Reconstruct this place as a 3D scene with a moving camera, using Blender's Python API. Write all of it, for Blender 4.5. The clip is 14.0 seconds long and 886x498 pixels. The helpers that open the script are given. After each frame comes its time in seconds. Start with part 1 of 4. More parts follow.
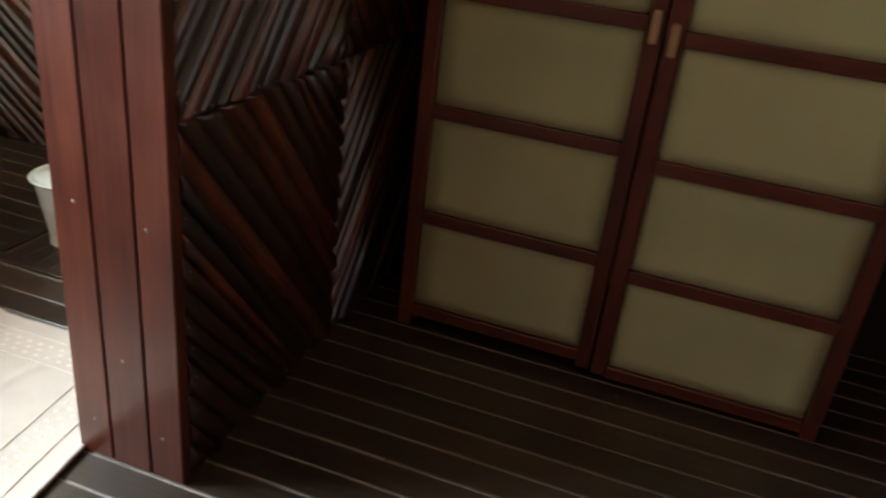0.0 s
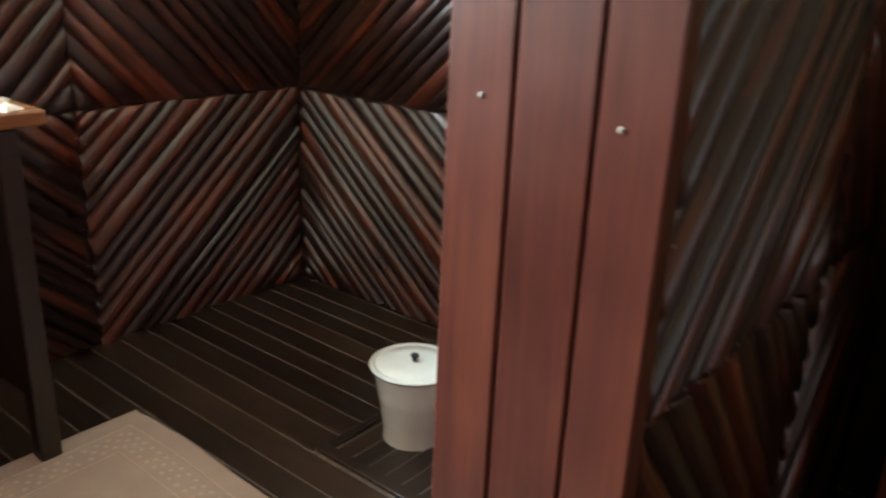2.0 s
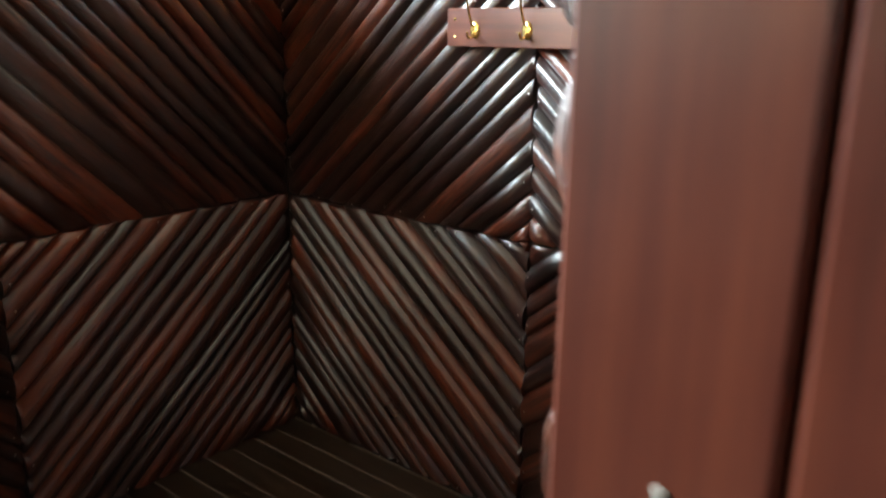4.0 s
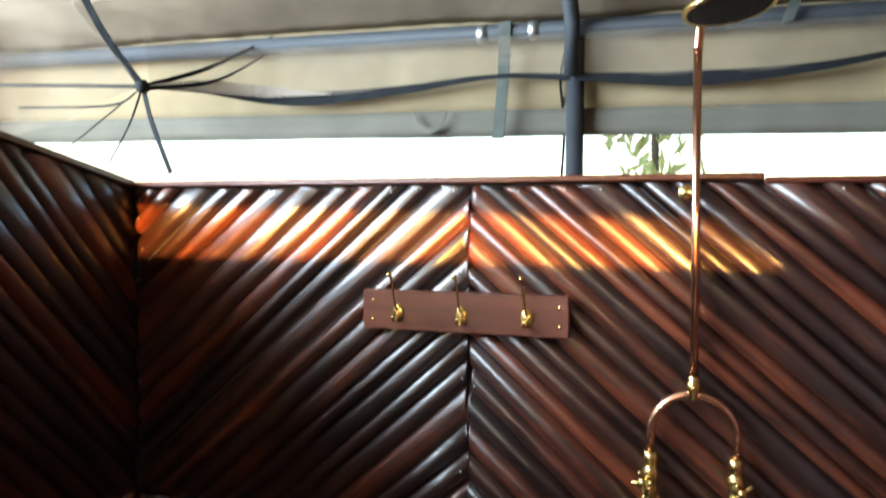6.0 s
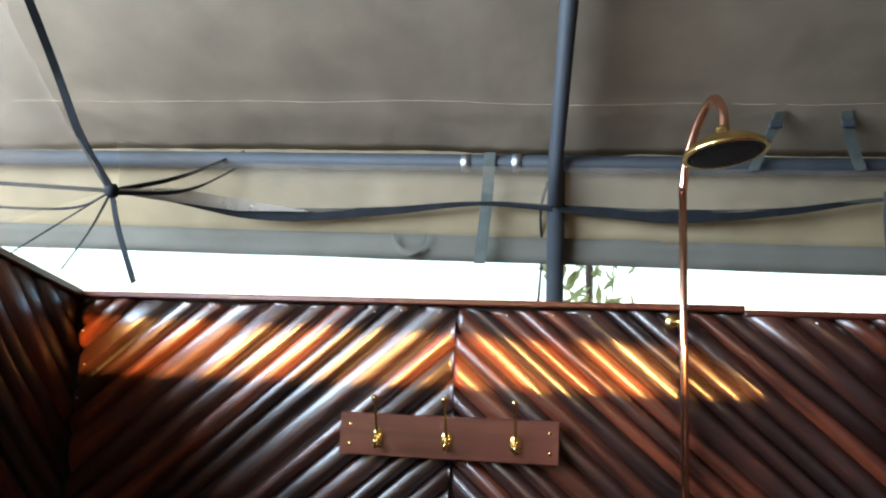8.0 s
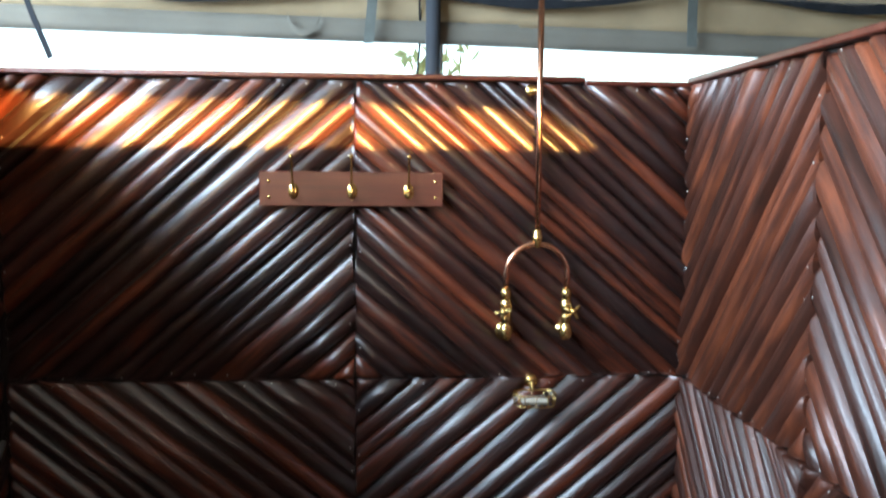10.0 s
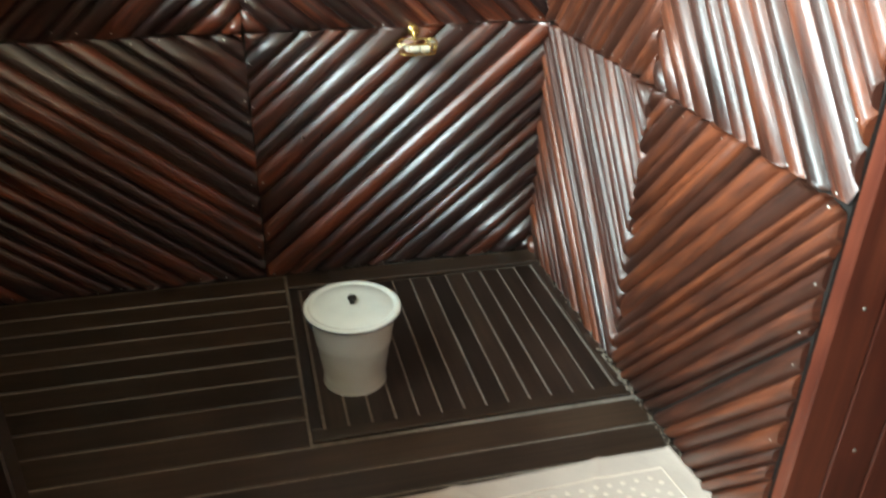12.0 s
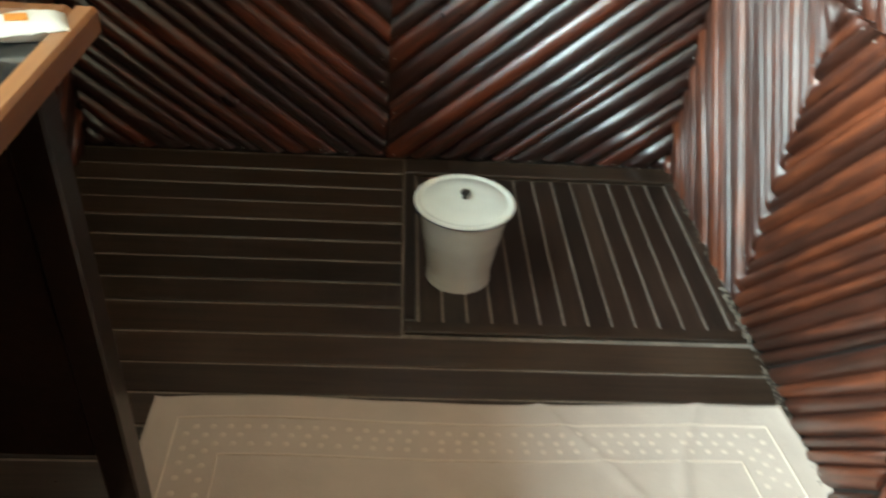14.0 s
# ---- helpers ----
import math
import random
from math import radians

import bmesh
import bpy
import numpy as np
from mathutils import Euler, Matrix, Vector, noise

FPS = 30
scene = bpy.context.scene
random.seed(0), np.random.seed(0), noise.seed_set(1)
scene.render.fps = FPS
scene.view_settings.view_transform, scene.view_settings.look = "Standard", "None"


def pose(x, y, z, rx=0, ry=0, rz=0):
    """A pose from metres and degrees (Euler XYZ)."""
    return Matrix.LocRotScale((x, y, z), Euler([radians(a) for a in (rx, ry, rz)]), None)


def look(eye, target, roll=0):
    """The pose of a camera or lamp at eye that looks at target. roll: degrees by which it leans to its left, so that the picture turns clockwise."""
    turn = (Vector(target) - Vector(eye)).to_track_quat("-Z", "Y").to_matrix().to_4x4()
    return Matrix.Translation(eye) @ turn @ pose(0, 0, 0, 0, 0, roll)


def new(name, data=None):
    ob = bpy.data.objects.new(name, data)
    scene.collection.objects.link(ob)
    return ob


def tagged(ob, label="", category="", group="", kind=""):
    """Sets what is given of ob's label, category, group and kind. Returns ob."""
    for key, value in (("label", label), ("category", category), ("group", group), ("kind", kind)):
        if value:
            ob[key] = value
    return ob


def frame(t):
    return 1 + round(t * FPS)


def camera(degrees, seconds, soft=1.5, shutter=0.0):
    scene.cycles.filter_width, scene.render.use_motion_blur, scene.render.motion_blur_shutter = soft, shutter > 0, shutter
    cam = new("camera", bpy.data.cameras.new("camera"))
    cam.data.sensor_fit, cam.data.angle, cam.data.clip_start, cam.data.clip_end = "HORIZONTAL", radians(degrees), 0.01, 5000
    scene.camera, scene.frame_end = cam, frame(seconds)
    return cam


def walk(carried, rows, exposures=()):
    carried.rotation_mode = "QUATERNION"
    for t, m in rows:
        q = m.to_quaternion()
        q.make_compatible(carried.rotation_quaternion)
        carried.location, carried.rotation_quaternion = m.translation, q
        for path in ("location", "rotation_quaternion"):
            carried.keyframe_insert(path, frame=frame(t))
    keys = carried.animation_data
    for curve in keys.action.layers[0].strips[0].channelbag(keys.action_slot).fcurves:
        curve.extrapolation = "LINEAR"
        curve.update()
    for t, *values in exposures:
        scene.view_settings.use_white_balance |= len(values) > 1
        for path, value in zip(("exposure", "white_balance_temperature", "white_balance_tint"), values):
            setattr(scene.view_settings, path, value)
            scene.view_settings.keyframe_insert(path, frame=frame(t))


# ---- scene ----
cam = camera(57.8, 14.0, 2.0, 0.4)
PATH = [
    (0, (2.064, -2.506, 1.285), (1.544, -0.786, 0.407), 6.8),
    (0.6, (1.962, -2.407, 1.264), (1.202, -0.753, 0.436), 5.0),
    (1, (1.833, -2.339, 1.262), (0.98, -0.695, 0.506), 3.3),
    (1.5, (1.663, -2.227, 1.276), (0.689, -0.626, 0.578), 2.2),
    (2, (1.505, -2.099, 1.283), (0.325, -0.63, 0.611), 2.4),
    (2.2, (1.448, -2.058, 1.271), (0.216, -0.637, 0.591), 3.4),
    (4.3, (0.967, -1.63, 1.336), (-0.23, -0.093, 0.881), -0.1),
    (4.5, (0.874, -1.666, 1.365), (-0.181, -0.022, 0.936), 0.6),
    (5, (0.756, -1.68, 1.434), (-0.115, 0.087, 1.093), -0.1),
    (5.5, (0.652, -1.734, 1.503), (-0.089, 0.107, 1.259), -0.2),
    (6, (0.566, -1.733, 1.528), (-0.117, 0.146, 1.463), 0.3),
    (6.5, (0.468, -1.73, 1.539), (-0.121, 0.176, 1.687), 0.4),
    (7, (0.4, -1.738, 1.549), (-0.142, 0.172, 1.793), 2.3),
    (7.2, (0.389, -1.729, 1.546), (-0.156, 0.175, 1.827), 2.4),
    (9.3, (0.09, -2.067, 1.409), (0.238, -0.073, 1.471), 0.7),
    (9.5, (0.083, -2.108, 1.406), (0.244, -0.115, 1.387), 0.6),
    (10, (0.086, -2.181, 1.388), (0.226, -0.196, 1.184), 0.5),
    (10.5, (0.051, -2.222, 1.416), (0.241, -0.279, 0.984), -0.2),
    (11, (-0.004, -2.244, 1.424), (0.31, -0.385, 0.756), -0.0),
    (11.5, (0.031, -2.321, 1.426), (0.373, -0.545, 0.574), 0.2),
    (12, (-0.024, -2.345, 1.358), (0.427, -0.645, 0.405), 1.3),
    (12.5, (-0.017, -2.372, 1.335), (0.51, -0.758, 0.278), 2.7),
    (13, (-0.019, -2.38, 1.318), (0.517, -0.823, 0.183), 4.8),
    (13.5, (-0.011, -2.337, 1.301), (0.414, -0.78, 0.119), 5.9),
    (14, (0.022, -2.25, 1.308), (0.154, -0.644, 0.124), 4.8),
]
EXPOSURES = [(0, 3.45, 6300, 4), (1.2, 3.5, 6300, 4), (2.2, 3.45, 6200, 6), (4.3, 2.95, 6400, 5), (5, 2.7, 6300, 5), (6, 2.2, 6000, 8), (7.2, 1.7, 5800, 11),
             (9.3, 1.9, 5600, 10), (10.5, 2.5, 5700, 6), (11.5, 3.05, 6450, -1), (12.5, 3.1, 6600, 0), (14, 3.1, 6500, -3)]
walk(cam, [(t, look(eye, target, roll)) for t, eye, target, roll in PATH], exposures=EXPOSURES)

# ---- world and sun ----
SUN_ELEV = 3.12
world = bpy.data.worlds.new("sky")
scene.world = world
world.use_nodes = True
wn = world.node_tree.nodes
sky = wn.new("ShaderNodeTexSky")
sky.sky_type = "NISHITA"
sky.sun_disc = False
sky.sun_elevation = radians(9)
sky.sun_rotation = radians(180)
wn["Background"].inputs["Strength"].default_value = 0.15
world.node_tree.links.new(sky.outputs["Color"], wn["Background"].inputs["Color"])
sun_data = bpy.data.lights.new("sun", "SUN")
sun_data.energy = 5.0
sun_data.angle = radians(0.5)
sun_data.color = (1.0, 0.45, 0.09)
sun = new("sun", sun_data)
sun.matrix_world = look((0, -20, 20 * math.tan(radians(SUN_ELEV))), (0, 0, 0))


def window_light(name, at, target, wide, high, watts, colour):
    """The sky's light in an open tent side."""
    d = bpy.data.lights.new(name, "AREA")
    d.shape, d.size, d.size_y, d.energy, d.color = "RECTANGLE", wide, high, watts, colour
    ob = new(name, d)
    ob.matrix_world = look(at, target)
    return ob


window_light("window_light_left", (-1.56, -1.65, 2.12), (0.5, -1.65, 1.55), 2.80, 0.86, 78, (0.78, 0.92, 1.0))


# ---- materials ----
def mat_nodes(name):
    m = bpy.data.materials.new(name)
    m.use_nodes = True
    return m, m.node_tree.nodes, m.node_tree.links, m.node_tree.nodes["Principled BSDF"]


def ramp(n, stops):
    r = n.new("ShaderNodeValToRGB")
    e = r.color_ramp.elements
    while len(e) < len(stops):
        e.new(0.5)
    for k, (p, c) in enumerate(stops):
        e[k].position, e[k].color = p, (*c, 1)
    return r


def wood(name, dark, mid, light, rough=0.3, coord="UV", stretch=(4, 60, 60), bump=0.15, spread=0.5, coat=0.3, spec=0.5):
    """Varnished timber: grain along the first axis, tone that differs from piece to piece, scuffs."""
    m, n, l, p = mat_nodes(name)
    tc = n.new("ShaderNodeTexCoord")
    info = n.new("ShaderNodeObjectInfo")
    off = n.new("ShaderNodeVectorMath")
    off.operation = "MULTIPLY_ADD"
    comb = n.new("ShaderNodeCombineXYZ")
    for s in "XYZ":
        l.new(info.outputs["Random"], comb.inputs[s])
    off.inputs[1].default_value = (17.0, 9.0, 5.0)
    l.new(comb.outputs[0], off.inputs[0])
    l.new(tc.outputs[coord], off.inputs[2])
    mp = n.new("ShaderNodeMapping")
    mp.inputs["Scale"].default_value = stretch
    l.new(off.outputs[0], mp.inputs["Vector"])
    grain = n.new("ShaderNodeTexNoise")
    grain.inputs["Scale"].default_value = 1.0
    grain.inputs["Detail"].default_value = 8
    grain.inputs["Roughness"].default_value = 0.65
    l.new(mp.outputs[0], grain.inputs["Vector"])
    blot = n.new("ShaderNodeTexNoise")
    blot.inputs["Scale"].default_value = 5.0
    blot.inputs["Detail"].default_value = 4
    l.new(off.outputs[0], blot.inputs["Vector"])
    a = n.new("ShaderNodeMath"); a.operation = "MULTIPLY_ADD"
    a.inputs[1].default_value = spread
    l.new(info.outputs["Random"], a.inputs[0])
    b = n.new("ShaderNodeMath"); b.operation = "MULTIPLY_ADD"
    b.inputs[1].default_value = 1.0; b.inputs[2].default_value = -0.5 - spread * 0.5 + 0.5
    l.new(grain.outputs["Fac"], b.inputs[0])
    l.new(b.outputs[0], a.inputs[2])
    c = n.new("ShaderNodeMath"); c.operation = "MULTIPLY_ADD"
    c.inputs[1].default_value = 0.7; c.inputs[2].default_value = -0.35
    l.new(blot.outputs["Fac"], c.inputs[0])
    d = n.new("ShaderNodeMath"); d.operation = "ADD"
    l.new(a.outputs[0], d.inputs[0]); l.new(c.outputs[0], d.inputs[1])
    r = ramp(n, [(0.1, dark), (0.5, mid), (0.95, light)])
    l.new(d.outputs[0], r.inputs["Fac"])
    l.new(r.outputs["Color"], p.inputs["Base Color"])
    rr = n.new("ShaderNodeMapRange")
    rr.inputs["To Min"].default_value = max(0.05, rough - 0.1); rr.inputs["To Max"].default_value = rough + 0.18
    l.new(blot.outputs["Fac"], rr.inputs["Value"])
    l.new(rr.outputs[0], p.inputs["Roughness"])
    bp = n.new("ShaderNodeBump")
    bp.inputs["Strength"].default_value = bump; bp.inputs["Distance"].default_value = 0.004
    l.new(grain.outputs["Fac"], bp.inputs["Height"])
    l.new(bp.outputs[0], p.inputs["Normal"])
    p.inputs["Coat Weight"].default_value = coat
    p.inputs["Coat Roughness"].default_value = 0.27
    p.inputs["Specular IOR Level"].default_value = spec
    return m


def plain(name, col, rough=0.6, metal=0.0, var=0.12, scale=30, bump=0.05, coat=0.0):
    """A painted, enamelled or metal surface with soft mottling at two scales."""
    m, n, l, p = mat_nodes(name)
    tc = n.new("ShaderNodeTexCoord")
    a = n.new("ShaderNodeTexNoise"); a.inputs["Scale"].default_value = scale; a.inputs["Detail"].default_value = 6
    l.new(tc.outputs["Object"], a.inputs["Vector"])
    b = n.new("ShaderNodeTexNoise"); b.inputs["Scale"].default_value = scale / 8; b.inputs["Detail"].default_value = 3
    l.new(tc.outputs["Object"], b.inputs["Vector"])
    s = n.new("ShaderNodeMath"); s.operation = "ADD"
    l.new(a.outputs["Fac"], s.inputs[0]); l.new(b.outputs["Fac"], s.inputs[1])
    h = n.new("ShaderNodeMath"); h.operation = "MULTIPLY"; h.inputs[1].default_value = 0.5
    l.new(s.outputs[0], h.inputs[0])
    r = ramp(n, [(0.3, [x * (1 - var) for x in col]), (0.7, [min(1, x * (1 + var)) for x in col])])
    l.new(h.outputs[0], r.inputs["Fac"])
    l.new(r.outputs["Color"], p.inputs["Base Color"])
    rr = n.new("ShaderNodeMapRange")
    rr.inputs["To Min"].default_value = max(0.04, rough * 0.75); rr.inputs["To Max"].default_value = min(1, rough * 1.3)
    l.new(h.outputs[0], rr.inputs["Value"]); l.new(rr.outputs[0], p.inputs["Roughness"])
    p.inputs["Metallic"].default_value = metal
    p.inputs["Coat Weight"].default_value = coat
    bp = n.new("ShaderNodeBump"); bp.inputs["Strength"].default_value = bump; bp.inputs["Distance"].default_value = 0.002
    l.new(a.outputs["Fac"], bp.inputs["Height"]); l.new(bp.outputs[0], p.inputs["Normal"])
    return m


def cloth(name, col, through_light=0.3, weave=900, wrinkle=6, var=0.18, bump=0.4):
    """Woven cloth: part of the light passes through; weave and soft creases."""
    m, n, l, p = mat_nodes(name)
    tc = n.new("ShaderNodeTexCoord")
    a = n.new("ShaderNodeTexNoise"); a.inputs["Scale"].default_value = wrinkle; a.inputs["Detail"].default_value = 7
    l.new(tc.outputs["Object"], a.inputs["Vector"])
    w = n.new("ShaderNodeTexNoise"); w.inputs["Scale"].default_value = weave; w.inputs["Detail"].default_value = 2
    l.new(tc.outputs["Object"], w.inputs["Vector"])
    r = ramp(n, [(0.25, [x * (1 - var) for x in col]), (0.75, [min(1, x * (1 + var)) for x in col])])
    l.new(a.outputs["Fac"], r.inputs["Fac"])
    l.new(r.outputs["Color"], p.inputs["Base Color"])
    p.inputs["Roughness"].default_value = 0.9
    p.inputs["Specular IOR Level"].default_value = 0.15
    b1 = n.new("ShaderNodeBump"); b1.inputs["Strength"].default_value = bump; b1.inputs["Distance"].default_value = 0.02
    l.new(a.outputs["Fac"], b1.inputs["Height"])
    b2 = n.new("ShaderNodeBump"); b2.inputs["Strength"].default_value = 0.4; b2.inputs["Distance"].default_value = 0.001
    l.new(w.outputs["Fac"], b2.inputs["Height"]); l.new(b1.outputs[0], b2.inputs["Normal"])
    l.new(b2.outputs[0], p.inputs["Normal"])
    if through_light:
        t = n.new("ShaderNodeBsdfTranslucent")
        l.new(r.outputs["Color"], t.inputs["Color"])
        mx = n.new("ShaderNodeMixShader"); mx.inputs[0].default_value = through_light
        l.new(p.outputs[0], mx.inputs[1]); l.new(t.outputs[0], mx.inputs[2])
        l.new(mx.outputs[0], n["Material Output"].inputs["Surface"])
    return m


POLE = wood("varnished_poles", (0.009, 0.005, 0.0048), (0.036, 0.0112, 0.0075), (0.20, 0.042, 0.014), rough=0.30, stretch=(6, 90, 1), bump=1.0, spread=0.5, coat=1.0)
POLE_RED = wood("red_brown_poles", (0.020, 0.009, 0.006), (0.066, 0.0195, 0.0105), (0.24, 0.062, 0.022), rough=0.38, stretch=(6, 90, 1), bump=1.0, spread=0.4, coat=0.45)
FLOORW = wood("dark_floor_boards", (0.012, 0.008, 0.005), (0.033, 0.020, 0.013), (0.065, 0.038, 0.023), rough=0.30, coord="Object", stretch=(3, 55, 55), bump=0.2, spread=0.4)
SLATW = wood("dark_slats", (0.010, 0.007, 0.005), (0.024, 0.014, 0.010), (0.05, 0.029, 0.019), rough=0.32, coord="Object", stretch=(55, 3, 55), bump=0.2, spread=0.4)
REDW = wood("red_stained_timber", (0.034, 0.009, 0.006), (0.088, 0.0195, 0.011), (0.17, 0.042, 0.020), rough=0.32, coord="Object", stretch=(45, 45, 2.5), bump=0.12, spread=0.25)
REDWX = wood("red_stained_timber_rail", (0.034, 0.009, 0.006), (0.088, 0.0195, 0.011), (0.17, 0.042, 0.020), rough=0.32, coord="Object", stretch=(2.5, 45, 45), bump=0.12, spread=0.25)
PINE = wood("worn_orange_timber", (0.10, 0.035, 0.012), (0.20, 0.075, 0.024), (0.36, 0.16, 0.055), rough=0.35, coord="Object", stretch=(40, 3, 40), bump=0.15, spread=0.2)
PALE = wood("pale_handle_timber", (0.22, 0.13, 0.07), (0.38, 0.25, 0.14), (0.52, 0.37, 0.22), rough=0.4, coord="Object", stretch=(40, 40, 4), bump=0.1, spread=0.2)
# Dusty filler, kept pale: the glint of the groove bevels is in its colour.
GROOVE = plain("dusty_filler_and_glint", (0.20, 0.165, 0.135), 0.8, var=0.4, scale=60)
LIME = plain("lime_deposit", (0.20, 0.165, 0.13), 0.9, var=0.3, scale=80)
NAILM = plain("zinc_nail", (0.55, 0.53, 0.50), 0.4, metal=0.6)
BACKING = plain("dark_backing_board", (0.012, 0.008, 0.006), 0.7, var=0.4)
COUNTER = plain("dark_polished_counter", (0.02, 0.022, 0.022), 0.2, var=0.3, scale=20, coat=0.5)
ENAMEL = plain("white_enamel", (0.84, 0.89, 0.83), 0.22, var=0.05, scale=20, bump=0.03, coat=0.5)
BLACKP = plain("black_plastic", (0.012, 0.012, 0.012), 0.35)
NAVY = plain("dark_enamel_edge", (0.02, 0.025, 0.05), 0.3)
COPPER = plain("copper_tube", (0.80, 0.42, 0.27), 0.22, metal=1.0, var=0.15, scale=25)
BRASS = plain("aged_brass", (0.78, 0.55, 0.20), 0.25, metal=1.0, var=0.22, scale=40)
STEEL = plain("grey_painted_steel", (0.026, 0.029, 0.035), 0.68, var=0.2, scale=25)
COLLAR = plain("dull_zinc_collar", (0.33, 0.33, 0.33), 0.45, metal=1.0)
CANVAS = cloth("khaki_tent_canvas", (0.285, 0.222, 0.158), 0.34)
SEAM = cloth("pale_seam_thread", (0.30, 0.24, 0.17), 0.0, weave=400, wrinkle=20)
# Paler, warmer copy of CANVAS: outdoor light coming through is in the colour.
VALANCE = cloth("khaki_canvas_backlit_tint", (0.40, 0.315, 0.195), 0.45)
BAND = cloth("grey_green_canvas_band", (0.185, 0.172, 0.140), 0.3)
WEBBING = cloth("black_webbing", (0.012, 0.013, 0.015), 0.0, weave=500, wrinkle=20)
STRAPM = cloth("grey_green_strap", (0.085, 0.092, 0.082), 0.0, weave=500, wrinkle=20)
OLIVE = cloth("olive_canvas_panel", (0.46, 0.48, 0.28), 0.1, wrinkle=3, var=0.10, bump=0.15)
TOWEL = cloth("cream_cotton_towel", (0.57, 0.48, 0.415), 0.0, weave=350, wrinkle=9, var=0.08, bump=0.25)
DOT = cloth("white_cotton_loops", (0.70, 0.60, 0.51), 0.0, weave=350, wrinkle=20, var=0.05)
PAPER = plain("white_paper_wrap", (0.75, 0.72, 0.62), 0.4, var=0.06)
CARD = plain("brown_card", (0.36, 0.24, 0.16), 0.6, var=0.1)
PRINT = plain("orange_print", (0.75, 0.28, 0.04), 0.5)
GLASSY = plain("pale_soap", (0.70, 0.66, 0.55), 0.3, var=0.08)
EARTH = plain("dry_ground", (0.30, 0.24, 0.16), 0.95, var=0.35, scale=3, bump=0.5)
LEAF = cloth("yellow_green_leaf", (0.85, 0.74, 0.30), 0.6, weave=200, wrinkle=9, var=0.5, bump=0.1)
BARK = plain("bark", (0.18, 0.13, 0.09), 0.9, var=0.3, bump=0.6)


def netting(name, col, openness):
    """Fine insect net: most light passes straight between its threads."""
    m, n, l, p = mat_nodes(name)
    tc = n.new("ShaderNodeTexCoord")
    f = n.new("ShaderNodeTexNoise"); f.inputs["Scale"].default_value = 9; f.inputs["Detail"].default_value = 4
    l.new(tc.outputs["Object"], f.inputs["Vector"])
    r = n.new("ShaderNodeMapRange")
    r.inputs["To Min"].default_value, r.inputs["To Max"].default_value = openness - 0.14, openness + 0.14
    l.new(f.outputs["Fac"], r.inputs["Value"])
    p.inputs["Base Color"].default_value = (*col, 1)
    p.inputs["Roughness"].default_value = 0.9
    p.inputs["Specular IOR Level"].default_value = 0.1
    t = n.new("ShaderNodeBsdfTransparent")
    mx = n.new("ShaderNodeMixShader")
    l.new(r.outputs[0], mx.inputs[0]); l.new(p.outputs[0], mx.inputs[1]); l.new(t.outputs[0], mx.inputs[2])
    l.new(mx.outputs[0], n["Material Output"].inputs["Surface"])
    return m


NET = netting("insect_net", (0.36, 0.30, 0.23), 0.86)


GATHER = netting("bunched_net", (0.34, 0.29, 0.24), 0.45)


# ---- mesh helpers ----
def mesh_part(name, verts, faces, mat, parent=None, label="", smooth=False, uvs=None):
    me = bpy.data.meshes.new(name)
    me.from_pydata([tuple(v) for v in verts], [], faces)
    me.materials.append(mat)
    if smooth:
        for q in me.polygons:
            q.use_smooth = True
    if uvs:
        lay = me.uv_layers.new(name="UVMap")
        for lp in me.loops:
            lay.data[lp.index].uv = uvs[lp.vertex_index]
    ob = new(name, me)
    if parent:
        ob.parent = parent
    if label:
        ob["label"] = label
    return ob


def part(name, bm, mat, parent=None, label="", smooth=False):
    me = bpy.data.meshes.new(name)
    bm.normal_update()
    bm.to_mesh(me)
    bm.free()
    me.materials.append(mat)
    if smooth:
        for q in me.polygons:
            q.use_smooth = True
    ob = new(name, me)
    if parent:
        ob.parent = parent
    if label:
        ob["label"] = label
    return ob


def thing(name, label, category, group="", kind="", at=(0, 0, 0)):
    ob = new(name)
    ob.empty_display_size = 0.05
    ob.location = at
    return tagged(ob, label, category, group, kind)


def add_box(bm, x0, x1, y0, y1, z0, z1, bevel=0.0):
    r = bmesh.ops.create_cube(bm, size=1)
    for v in r["verts"]:
        v.co = Vector(((x0 + x1) / 2 + v.co.x * (x1 - x0), (y0 + y1) / 2 + v.co.y * (y1 - y0), (z0 + z1) / 2 + v.co.z * (z1 - z0)))
    if bevel:
        es = {e for v in r["verts"] for e in v.link_edges}
        bmesh.ops.bevel(bm, geom=list(es), offset=bevel, segments=1, affect="EDGES")


def box(name, x0, x1, y0, y1, z0, z1, mat, parent=None, label="", bevel=0.0):
    bm = bmesh.new()
    add_box(bm, x0, x1, y0, y1, z0, z1, bevel)
    return part(name, bm, mat, parent, label)


def lathe(profile, seg=40, centre=(0, 0, 0)):
    """A bmesh turned round z from (radius, height) pairs."""
    bm = bmesh.new()
    rings = []
    for r, z in profile:
        if r < 1e-5:
            rings.append([bm.verts.new((centre[0], centre[1], centre[2] + z))])
        else:
            rings.append([bm.verts.new((centre[0] + r * math.cos(2 * math.pi * k / seg), centre[1] + r * math.sin(2 * math.pi * k / seg), centre[2] + z)) for k in range(seg)])
    for a, b in zip(rings, rings[1:]):
        for k in range(seg):
            j = (k + 1) % seg
            if len(a) == 1 and len(b) > 1:
                bm.faces.new((a[0], b[k], b[j]))
            elif len(b) == 1 and len(a) > 1:
                bm.faces.new((a[k], b[0], a[j]))
            elif len(a) > 1:
                bm.faces.new((a[k], b[k], b[j], a[j]))
    bmesh.ops.recalc_face_normals(bm, faces=bm.faces)
    return bm


